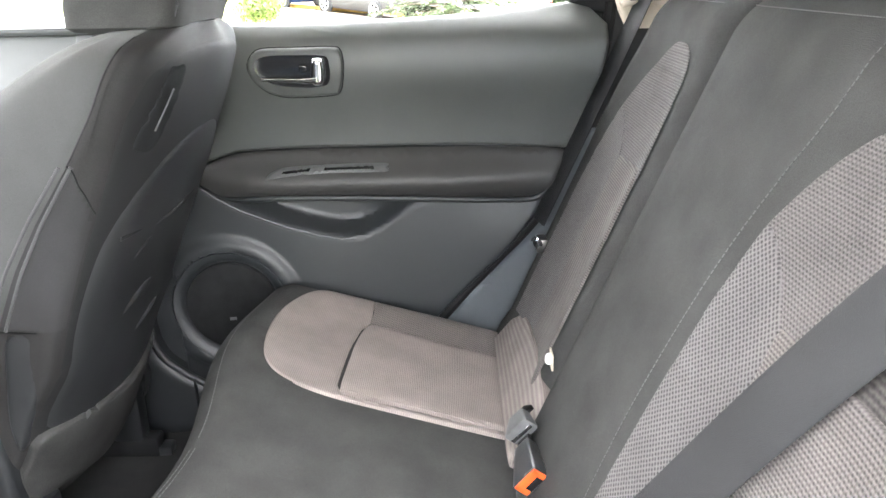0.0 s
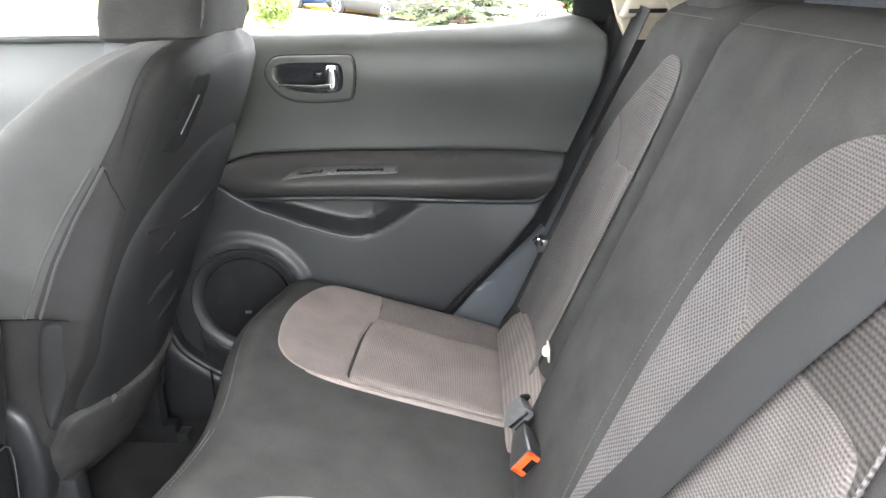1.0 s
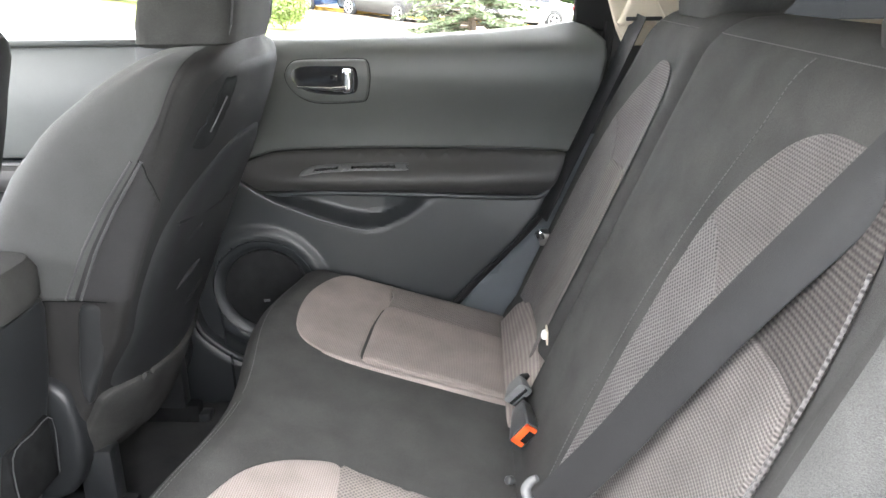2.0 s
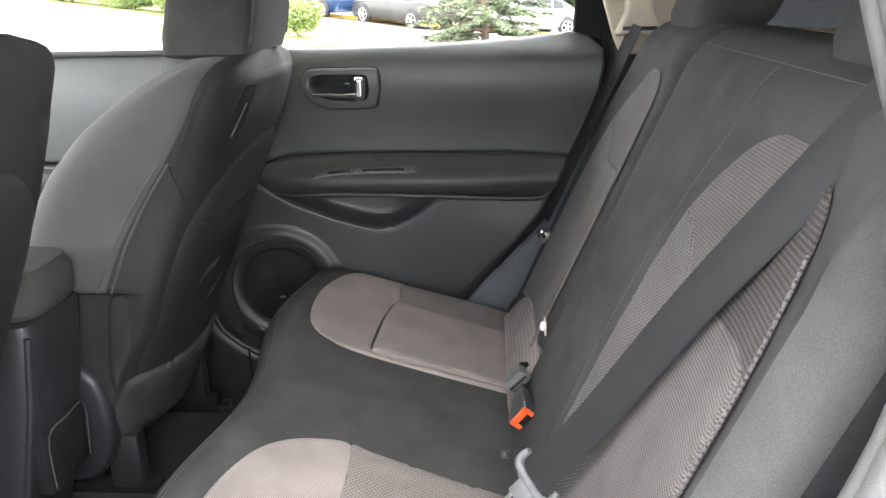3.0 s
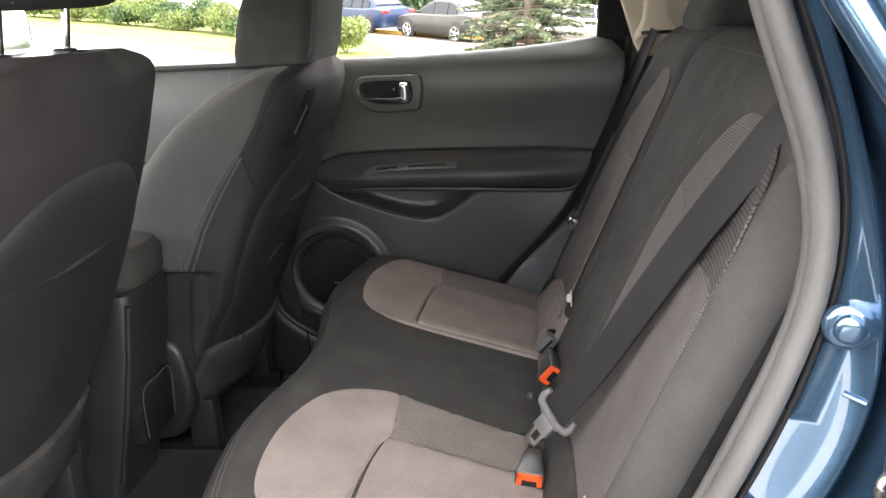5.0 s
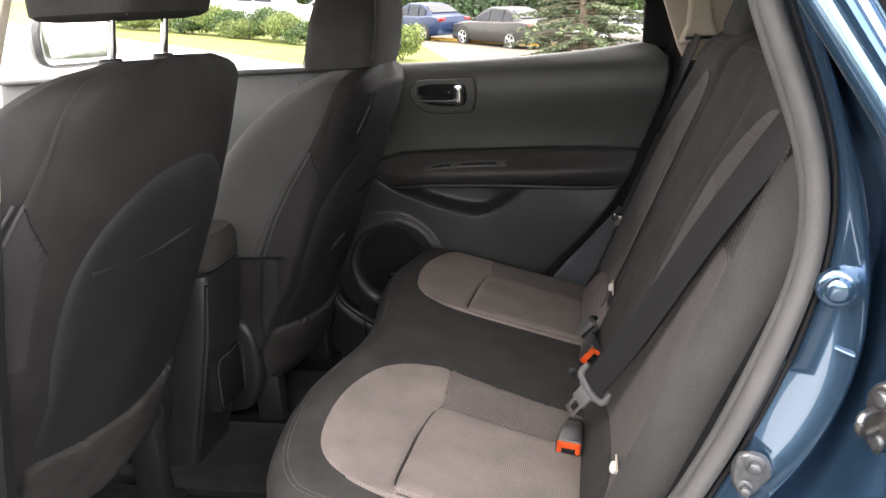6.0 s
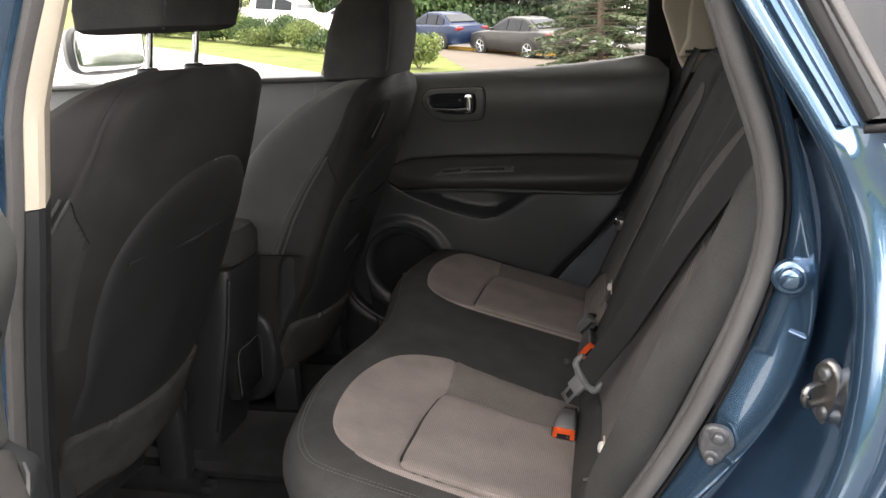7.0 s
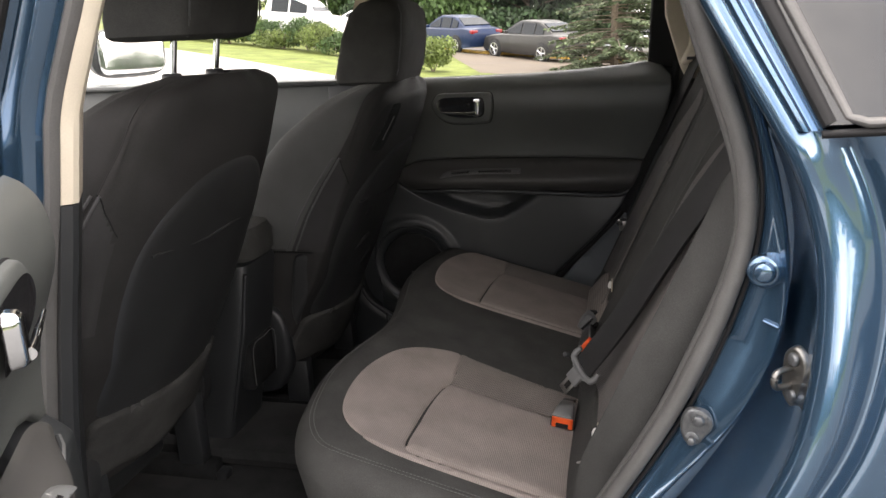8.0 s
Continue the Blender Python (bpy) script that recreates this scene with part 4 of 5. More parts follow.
    part("handle_cup", plate(cup, lambda s, z, r: P(s, z, up_p(s, z) + .0195 + r), -.0022, .022, .005, True, 6, 0.0), M["gloss"], bz, "gloss black handle cup")
    rim_ = spline(bez, 6, True)
    part("bezel_gap", tube([P(s, z, up_p(s, z) + .0045) for s, z in rim_ + rim_[:1]], .0024, 6), M["lining"], bz)
    hp = up_p(.3, 1.18) + .026
    bm = tube([P(s, z, hp + q) for s, z, q in spline([(.245, 1.172, .001), (.29, 1.170, .003), (.33, 1.168, .005), (.356, 1.170, .007)], 4)], [.003] * 4 + [.004] * 4 + [.006] * 5, 10)
    lv = part("lever", bm, M["chrome"], bz, "chrome door lever")
    part("lever_grip", plate([(.345, 1.160), (.343, 1.185), (.346, 1.209), (.356, 1.212), (.368, 1.209), (.371, 1.19), (.370, 1.168), (.362, 1.159)], lambda s, z, r: P(s, z, hp - .004 + r), .012, .008, .004, True, 3, thick=.002), M["chrome"], lv)
    part("lock_tab", plate([(.318, 1.184), (.318, 1.200), (.337, 1.200), (.337, 1.184)], lambda s, z, r: P(s, z, hp - .006 + r), .004, .003, .004, False, thick=.002), M["gloss"], bz)
    # speaker
    c0 = Vector(P(.122, .672, .05))
    ax = Vector(P(.122, .672, .10)) - c0
    sp = part("speaker_ring", ring(c0, ax, [(.133, -.005), (.134, .012), (.128, .021), (.118, .019), (.106, .007), (.101, -.004)], 56), M["vinyl_low"], d, "round slate grey speaker surround")
    grille = part("speaker_grille", disc(c0 + ax.normalized() * .004, ax, .102, .008, .003, 48), M["lining"], sp, "black mesh speaker grille")
    part("badge", plate([(-.008, -.004), (-.008, .004), (.008, .005), (.008, -.003)], lambda a, b, r: tuple(c0 + ax.normalized() * (.0125 + r) + Vector((a, 0, b - .03))), .001, .002, .004, False), M["switch"], grille)
    # outer shell and glass
    part("shell", plate(outline, lambda s, z, r: P(s, z, -.10 - r), .02, .1, .05, False, thick=-.115), M["paint"], d)
    SILL = lambda s: float(np.interp(s, [-.1, .30, .50, .66, .78, .855, .95], [1.272, 1.273, 1.276, 1.283, 1.292, 1.300, 1.303]))
    part("window_ledge", loft([[P(s, SILL(s) - .004, .004), P(s, SILL(s) - .001, -.012), P(s, SILL(s) - .004, -.05), P(s, 1.25, -.11), P(s, 1.25, -.04)] for s in np.linspace(-.05, .93, 12)]), M["plastic"], d)
    g = part("window_pane", loft([[P(s, 1.27, -.03), P(s, 1.27, -.034), P(s + dx, 1.58, .05), P(s + dx, 1.58, .054)] for s, dx in ((.0, .06), (.875, .02))]), M["window"], d, "clear door window glass")
    g.visible_shadow = False
    part("window_frame", tube([P(s, z, p) for s, z, p in ((-.02, 1.27, -.03), (.02, 1.42, .01), (.06, 1.58, .05))], .022, 8), M["black_rubber"], d)
    return d


rear_door("door_1", lambda s, z, p: (-.60 + s, 1.66 - p, z), "closed far rear door with dark vinyl panel and chrome handle")
EU, EN = Vector((math.cos(radians(60)), -math.sin(radians(60)), 0)), Vector((math.sin(radians(60)), math.cos(radians(60)), 0))
rear_door("door_2", lambda s, z, p: tuple(Vector((-.515, .005, z)) + EU * s + EN * (p - .06)), "open near rear door with dark vinyl panel and chrome handle")

# far front door
fd = thing("door_3", (-1.2, 1.66, .5), "closed far front door with grey vinyl panel", "car door", "front doors", "structure")
part("upper_panel", plate([(-1.75, 1.27), (-.70, 1.275), (-.68, 1.24), (-.68, 1.0), (-1.75, 1.0)], lambda a, b, r: (a, 1.62 - r + .02 * smooth01(1.15, 1.27, b), b), .004, .01, .05, False, thick=.06), M["vinyl"], fd)
part("lower_panel", plate([(-1.75, .995), (-.68, .995), (-.68, .42), (-1.75, .42)], lambda a, b, r: (a, 1.60 - r, b), .004, .01, .05, False, thick=.08), M["vinyl_low"], fd)
part("armrest", box((-1.6, 1.55, .93), (-.85, 1.61, .99), .02), M["armrest"], fd)
hb = part("handle_bezel", plate([(-1.51, 1.20), (-1.36, 1.20), (-1.36, 1.245), (-1.51, 1.245)], lambda a, b, r: (a, 1.622 - r, b), .008, .006, .015, False), M["gloss"], fd)
part("lever", box((-1.50, 1.603, 1.205), (-1.39, 1.612, 1.22), .003), M["chrome"], hb)
part("shell", box((-1.75, 1.70, .42), (-.66, 1.80, 1.265), .03), M["paint"], fd)
part("window_ledge", box((-1.75, 1.60, 1.262), (-.66, 1.78, 1.278), .006), M["vinyl"], fd)
g = part("window_pane", loft([[(x, 1.70, 1.27), (x, 1.704, 1.27), (x + .0, 1.60, 1.58), (x, 1.596, 1.58)] for x in (-1.75, -.72)]), M["window"], fd)
g.visible_shadow = False

nf = thing("door_4", (-1.2, .06, .5), "closed near front door in metallic blue", "car door", "front doors", "structure")
part("shell", box((-1.75, .01, .42), (-.80, .12, 1.265), .03), M["paint"], nf)
part("inner_panel", box((-1.75, .124, .42), (-.80, .22, 1.262), .02), M["vinyl"], nf)

# door mirror on the far side
mi = thing("door_mirror", (-1.58, 1.80, 1.36), "blue door mirror reflecting trees and road", "mirror", "door mirrors")
SPIN = Matrix.Translation((-1.605, 1.88, 1.385)) @ Matrix.Rotation(radians(-20), 4, "Z")
rings = []
for t, w, h in ((0, .150, .082), (.02, .158, .090), (.06, .146, .084), (.10, .10, .06), (.12, .04, .02)):
    rings.append([SPIN @ Vector((-t, w * math.copysign(abs(math.cos(a)) ** .5, math.cos(a)), h * math.copysign(abs(math.sin(a)) ** .5, math.sin(a)))) for a in np.linspace(0, 2 * math.pi, 32, endpoint=False)])
part("housing", loft(rings), M["plastic"], mi)
part("mirror_glass", plate([(-.138, -.060), (-.130, .066), (-.05, .073), (.07, .073), (.134, .062), (.140, 0), (.130, -.062), (.05, -.073), (-.07, -.073)], lambda a, b, r: tuple(SPIN @ Vector((.003 + r * .3, a, b))), .002, .004, .02), M["mirror"], mi)


# ---------------------------------------------------------------- front seats
def front_seat(dx, yc, dz, rise, label, group):
    """A front seat with its back face towards the bench. rise: how far its headrest is drawn out."""
    s0 = thing("front_seat", (-.75 + dx, yc, .36), label, "car seat", group)
    tab = lambda ks, vs: (lambda z: sum(float(np.interp(z + k * .008, ks, vs)) for k in (-1, 0, 1)) / 3)
    driver = rise > .02
    rear = tab([.50, .60, .70, .83, .95, 1.1, 1.2, 1.25, 1.298], [-.665, -.622, -.580, -.528, -.474, -.405, -.366, -.353, -.362])
    half = tab([.50, .62, .80, .95, 1.10, 1.19, 1.236, 1.262, 1.280, 1.291, 1.298], [.215, .24, .262, .270, .272, .269, .260, .242, .210, .16, .08])
    corner = tab([.50, .60, .686, .787, .848, .976, 1.053, 1.149, 1.211, 1.261, 1.298], [-.73, -.705, -.66, -.60, -.579, -.527, -.492, -.452, -.428, -.402, -.392])
    seam_x = tab([.50, .70, .869, .966, 1.037, 1.127, 1.192, 1.285, 1.298], [-.80, -.735, -.659, -.611, -.567, -.502, -.462, -.424, -.412])
    front = tab([.50, .70, .80, .90, 1.0, 1.088, 1.167, 1.213, 1.253, 1.29, 1.298], [-.87, -.875, -.865, -.845, -.80, -.745, -.673, -.612, -.553, -.49, -.44])
    wide = lambda z: half(z) + (.024 * smooth01(1.2, .98, z) - .008 * smooth01(1.14, 1.22, z) * smooth01(1.29, 1.26, z) if driver else 0)

    @functools.lru_cache(None)
    def section(z):
        """Half a slice of the backrest, from the rear face's middle round the side to the front, with one point past each end."""
        w, q, c, sx, f = wide(z), rear(z), corner(z), seam_x(z), front(z)
        tuck = .020 * smooth01(.874, .862, z)
        dish = .014 * math.exp(-((z - .93) / .16) ** 2)
        p = [(q - dish, 0), (q - .010 - dish * .6, .38 * w), (q + (c - q) * .42, .70 * w), (c + .010, .915 * w), (c - .014, .985 * w), (sx, w - tuck),
             ((sx + f) / 2, w * 1.005 - tuck), (f + .030, .955 * w - tuck), (f, .83 * w - tuck), (f + .035, .62 * w), (f + .055, .30 * w), (f + .060, 0)]
        return [(float(a), float(b)) for a, b in [(p[1][0], -p[1][1]), *p, (p[10][0], -p[10][1])]]

    def surf(u, z, r=0.0):
        """u: 0 at the rear face's middle, 5 on the side seam, 11 at the front's middle; the sign picks the side."""
        sg, v = (-1 if u < 0 else 1), min(abs(u), 10.999)
        i = int(v)
        t, k = v - i, section(round(float(z), 4))[i:i + 4]
        q, e = [], []
        for a, b, c, d in zip(*k):
            c2, c3 = 2 * a - 5 * b + 4 * c - d, 3 * b - a - 3 * c + d
            q.append(.5 * (2 * b + (c - a) * t + c2 * t * t + c3 * t ** 3))
            e.append((c - a) + 2 * c2 * t + 3 * c3 * t * t)
        n = math.hypot(*e) + 1e-9
        return (q[0] + e[1] / n * r + dx, yc + sg * (q[1] - e[0] / n * r), z + dz)
    zs = list(np.linspace(.50, .85, 12)) + [.859, .864, .869, .875, .882] + list(np.linspace(.90, 1.20, 14)) + [1.225, 1.245, 1.262, 1.275, 1.285, 1.292, 1.296, 1.298]
    zs = sorted(set(round(float(z), 4) for z in zs) | {.868, .98, 1.02, 1.06, 1.07, 1.08, 1.09, 1.10, 1.11, 1.12, 1.13, 1.14})
    us = [.125 * k for k in range(89)]
    round_ = us + [-u for u in us[-2:0:-1]]

    def which(u, z):
        """The cloth panel that a place on the backrest belongs to."""
        v = abs(u)
        if z > .868 and z < 1.292 and 5 <= v < 9.5:
            return "bolster", u > 0
        if z > .868 and 3.1 < v < 5 and z < 1.122 - .034 * (5 - v) - .006 * (5 - v) ** 2:
            return "side_panel", u > 0
        return "backrest", True
    sink = lambda u, z: -.003 * math.exp(-((abs(u) - 5) / .10) ** 2) * (z > .868)
    grid = [[surf(u, z, sink(u, z)) for u in round_] for z in zs]
    cells = {}
    for i in range(len(zs) - 1):
        for j in range(len(round_)):
            u0, u1 = round_[j], round_[(j + 1) % len(round_)]
            um = (u0 + u1) / 2
            cells.setdefault(which(um, (zs[i] + zs[i + 1]) / 2), []).append((i, j))
    # lit far bolster lighter, rounded backs and driver bolster darker: shading by cloth colour
    cloths = {"backrest": ("cloth_back", "charcoal cloth backrest"), "bolster": ("cloth_back" if driver else "cloth_bolster", "cloth side bolster with its light or shade in the colour"), "side_panel": ("cloth_panel", "dark grey cloth side panel")}
    for (kind_, _), spots in cells.items():
        bm = bmesh.new()
        made = {q: bm.verts.new(grid[q[0]][q[1] % len(round_)]) for q in sorted({(i + a, (j + b) % len(round_)) for i, j in spots for a in (0, 1) for b in (0, 1)})}
        for i, j in spots:
            k = (j + 1) % len(round_)
            bm.faces.new([made[q] for q in ((i, j), (i, k), (i + 1, k), (i + 1, j))])
        if kind_ == "backrest":
            for i in (0, len(zs) - 1):
                bm.faces.new([made[(i, j)] for j in range(len(round_))])
        part(kind_, bm, M[cloths[kind_][0]], s0, cloths[kind_][1], 60)

    def on_rear(y, z, r):
        sg, y = (-1 if y < 0 else 1), abs(y)
        lo, hi = 0.0, 5.0
        for _ in range(14):
            mid = (lo + hi) / 2
            lo, hi = (mid, hi) if surf(mid, z)[1] - yc < y else (lo, mid)
        q = surf(sg * lo, z, r)
        return (q[0], q[1], q[2] - .3 * r)
    cv = [(-.215, .66), (-.240, .80), (-.248, .95), (-.250, 1.10), (-.242, 1.18), (-.21, 1.238), (-.12, 1.262), (0, 1.268), (.12, 1.262), (.21, 1.238), (.242, 1.18), (.250, 1.10), (.248, .95), (.240, .80), (.215, .66), (0, .65)]
    if not driver:
        part("rear_cover", plate(cv, on_rear, .0015, .02, .02, True, 6, .0005), M["rear_cover"], s0, "black rear cover")
    pk = [(-.205, .66), (-.232, .80), (-.240, .92), (-.228, 1.01), (-.185, 1.075), (-.10, 1.125), (0, 1.14), (.10, 1.125), (.185, 1.075), (.228, 1.01), (.240, .92), (.232, .80), (.205, .66), (0, .65)]
    pocket = part("map_pocket", plate(pk, on_rear, .005, .03, .02), M["pocket"], s0, "black vinyl map pocket")
    mouth = [on_rear(y, .985 + .012 * (y / .22) ** 2 + .002 * math.sin(y * 31), .004 + .002 * math.sin(y * 23 + 1)) for y in np.linspace(-.20, .20, 40)]
    part("pocket_mouth", tube(mouth, .0026, 8, flat=1.5), M["pocket"], pocket)
    # creases of the slack pocket
    bm = bmesh.new()
    for y0, y1, z0, w in ((-.18, .02, .90, .006), (.02, .20, .84, .006)) if driver else ((-.15, .03, .80, .013), (-.10, .12, .735, .011), (-.17, -.04, .90, .010)):
        tube([on_rear(y0 + (y1 - y0) * k, z0 + .09 * k + .012 * math.sin(5 * k), -.001 - .010 * (1 - math.sin(math.pi * k))) for k in np.linspace(0, 1, 11)], [w * (.3 + .7 * math.sin(math.pi * k)) for k in np.linspace(0, 1, 11)], 10, bm)
    part("pocket_crease", bm, M["pocket"], pocket)
    hem = [(-.212, .53), (-.225, .62), (-.215, .672), (-.10, .668), (0, .662), (.10, .668), (.215, .672), (.225, .62), (.212, .55), (.14, .525), (.05, .54), (-.05, .515), (-.14, .53)]
    part("lower_cover", plate(hem, on_rear, .014, .008, .014, True, 6, .004), M["flap"], s0, "dusty grey fabric flap along the foot of the backrest")
    if not driver:
        sl = part("seat_slot", plate([(-.214, 1.128), (-.222, 1.150), (-.184, 1.234), (-.160, 1.244), (-.132, 1.232), (-.172, 1.132)], on_rear, .003, .006, .006, thick=.002), M["lining"], s0, "black slotted belt clip")
        part("slot_bar", tube([on_rear(-.190, 1.155, .0045), on_rear(-.166, 1.212, .0045)], .0015, 6), M["plastic"], sl)
    # side panels and seams: one seam above, ridges of piping below
    for sg in (-1, 1):
        part("seam", tube([surf(sg * 5, z, -.0022) for z in np.linspace(1.122, 1.285, 14)], .0010, 6), M["cloth_panel"], s0)
        for e, thin in ((-.12, 0), (.12, 0)):
            part("side_piping", tube([surf(sg * (5 + e * (1 + .8 * (1.13 - z))), z, .0002) for z in np.linspace(.872, 1.12, 22)], .0026 - thin, 8), M["cloth_side"], s0)
        part("cross_seam", tube([surf(sg * (5 - 1.9 * k), 1.122 - .062 * k - .012 * k * k, .0004) for k in np.linspace(0, 1, 12)], .0011, 6), M["lining"], s0)
        part("bolster_hem", tube([surf(sg * u, .868, -.004) for u in np.linspace(3.2, 8.2, 24)], .004, 6), M["lining"], s0)
        if sg > 0 or driver:
            part("hinge_cover", plate([(-.83, .44), (-.72, .45), (-.675, .49), (-.660, .54), (-.67, .60), (-.71, .645), (-.76, .655), (-.82, .62)], lambda a, b, r: (a + dx, yc + sg * (.236 + r), b + dz), .012, .02, .02, thick=.035), M["pocket"], s0, "black plastic hinge cover")
        else:
            part("hinge_cover", plate([(-.655, .855), (-.600, .850), (-.622, .76), (-.655, .69), (-.672, .655), (-.682, .70), (-.672, .78)], lambda a, b, r: (a + dx, yc + sg * (.248 + r), b + dz), .008, .012, .012, thick=.03), M["pocket"], s0, "dark plastic hinge cover")
            part("side_shield", plate([(-1.15, .66), (-.90, .72), (-.74, .70), (-.70, .62), (-.71, .50), (-.80, .44), (-1.15, .46)], lambda a, b, r: (a + dx, yc + sg * (.245 + r), b + dz), .010, .02, .02, thick=.03), M["plastic"], s0, "black plastic seat side shield")
        part("rail", box((-1.25 + dx, yc + sg * .19 - .02, .36), (-.64 + dx, yc + sg * .19 + .02, .41), .008), M["lining"], s0)
        part("rail_end", box((-.645 + dx, yc + sg * .19 - .018, .362), (-.615 + dx, yc + sg * .19 + .018, .385), .005), M["plastic"], s0)
        part("leg", box((-.74 + dx, yc + sg * .19 - .022, .40), (-.67 + dx, yc + sg * .19 + .022, .53 + dz), .008), M["plastic"], s0)
    rings = []
    for x, h in ((-1.28, .08), (-1.25, .13), (-1.1, .17), (-.92, .165), (-.80, .16), (-.77, .12)):
        rings.append([(x + dx, yc + .26 * math.copysign(abs(math.cos(a)) ** .4, math.cos(a)), .58 + dz + h / 2 * math.copysign(abs(math.sin(a)) ** .5, math.sin(a))) for a in np.linspace(0, 2 * math.pi, 28, endpoint=False)])
    part("cushion", loft(rings), M["cloth"], s0)
    part("base_frame", box((-1.2 + dx, yc - .20, .42), (-.78 + dx, yc + .20, .52 + dz), .03), M["plastic"], s0)
    # headrest
    hx = dx - (.035 if rise > .02 else .012)
    zc, tilt, rings = 1.280 + dz + rise, .20, []
    for t, w, d in ((0, .110, .060), (.003, .130, .080), (.010, .141, .089), (.04, .147, .092), (.12, .146, .088), (.18, .139, .076), (.208, .118, .054), (.218, .080, .028)):
        r = []
        for a in np.linspace(0, 2 * math.pi, 44, endpoint=False):
            c, s = math.cos(a), math.sin(a)
            r.append((-.455 + hx + tilt * (t + rise) + d * math.copysign(abs(c) ** .32, c), yc + w * math.copysign(abs(s) ** .30, s), zc + t))
        rings.append(r)
    h = part("headrest", loft(rings), M["cloth"], s0, "charcoal cloth headrest")
    for sg in (-1, 1):
        part("headrest_seam", tube([(-.455 + hx + tilt * (t + rise) + d * .93, yc + sg * w * .93, zc + t) for t, w, d in ((.006, .130, .082), (.04, .1435, .092), (.12, .1425, .088), (.18, .135, .076), (.20, .118, .06))], .0018, 6), M["cloth_side"], h)
    for sg in (-1, 1):
        if rise > .02:
            part("post", tube([(-.430 + hx, yc + sg * .078, 1.27 + dz), (-.427 + hx + tilt * rise, yc + sg * .078, zc + .02)], .0062, 12), M["chrome"], h, "chrome headrest post")
            part("post_collar", disc((-.428 + hx, yc + sg * .078, 1.288 + dz), (0, 0, 1), .018, .014, .004, 20), M["plastic"], s0)
    return s0


front_seat(0.0, 1.31, 0.0, .006, "far charcoal cloth front seat with lowered headrest", "front seats")
front_seat(-.135, .565, .065, .078, "charcoal cloth driver seat with raised headrest on chrome posts", "front seats")

# ---------------------------------------------------------------- console
con = thing("centre_console", (-.85, CX, .36), "black plastic centre console with padded armrest lid", "console")
rings = []
for z, w, x1 in ((.38, .098, -.79), (.50, .098, -.765), (.62, .097, -.735), (.75, .096, -.705), (.87, .095, -.69), (.886, .093, -.693), (.891, .085, -.702)):
    rings.append([(-.98 + (x1 + .98) / 2 + (x1 + .98) / 2 * math.copysign(abs(math.cos(a)) ** .22, math.cos(a)), CX + w * math.copysign(abs(math.sin(a)) ** .22, math.sin(a)), z) for a in np.linspace(0, 2 * math.pi, 40, endpoint=False)])
part("body", loft(rings), M["plastic"], con)
rings = []
for z, w, e in ((.893, .090, .008), (.905, .099, .016), (.95, .099, .018), (.972, .088, .008), (.980, .06, -.03)):
    rings.append([(-.85 + (.155 + e) * math.copysign(abs(math.cos(a)) ** .45, math.cos(a)), CX + w * math.copysign(abs(math.sin(a)) ** .5, math.sin(a)), z) for a in np.linspace(0, 2 * math.pi, 36, endpoint=False)])
part("lid", loft(rings), M["cloth"], con, "padded armrest lid")
tray = part("rear_tray", box((-.748, CX - .066, .545), (-.716, CX + .066, .672), .006), M["lining"], con, "dark recessed rear tray")
part("tray_trim", tube(spline([(-.712, CX - .062, .560), (-.709, CX - .062, .664), (-.709, CX, .672), (-.709, CX + .062, .664), (-.714, CX + .062, .552)], 4), .0011, 8), M["switch"], tray, "thin bright trim line")
part("edge_trim", tube([(-.694, CX - .088, .868), (-.712, CX - .089, .74), (-.742, CX - .090, .60), (-.772, CX - .091, .47)], .006, 10), M["plastic"], con)


# ---------------------------------------------------------------- outside: plants
def leaves(bm, rng, center, radii, count, size, hollow=.35):
    for _ in range(count):
        v = Vector((rng.gauss(0, 1), rng.gauss(0, 1), rng.gauss(0, 1))).normalized()
        r = hollow + (1 - hollow) * rng.random() ** .5
        p = Vector(center) + Vector((v.x * radii[0], v.y * radii[1], v.z * radii[2])) * r
        q = Euler((rng.random() * 6.3, rng.random() * 6.3, rng.random() * 6.3)).to_matrix()
        s = size * (.6 + .8 * rng.random())
        vs = [bm.verts.new(p + q @ Vector(c)) for c in ((-s, 0, 0), (0, -.5 * s, .1 * s), (s, 0, 0), (0, .5 * s, .1 * s))]
        bm.faces.new(vs)


def bush(x, y, w, h, material, label, seed):
    rng = random.Random(seed)
    z = ground_z(x, y)
    b = thing("bush", (x, y, z), label, "bush", "bushes")
    bm = bmesh.new()
    for k in range(7):
        a = rng.random() * 6.3
        tube([(x, y, z - .05), (x + w * .25 * math.cos(a), y + w * .25 * math.sin(a), z + h * .6)], .015, 5, bm)
    part("stems", bm, M["bark"], b)
    bm = bmesh.new()
    for k in range(9):
        a, r = rng.random() * 6.3, rng.random() * .38
        leaves(bm, rng, (x + w * r * math.cos(a), y + w * r * math.sin(a), z + h * (.35 + .3 * rng.random())), (w * .28, w * .28, h * .34), 480, .042)
    part("crown", bm, material, b)
    return b


bush(-5.05, 21.0, 1.25, 1.0, M["leaf_light"], "rounded yellow green bush on the lawn", 3)
for k in range(13):
    f = k / 12
    bush(-9.0 - 11.0 * f, 24.7 + 5.6 * f + (k % 3) * .3, 1.6 + .4 * (k % 2), .85 + .2 * (k % 3), M["leaf_light" if k % 2 else "leaf"], "low yellow green hedge bush by the lawn", 10 + k)


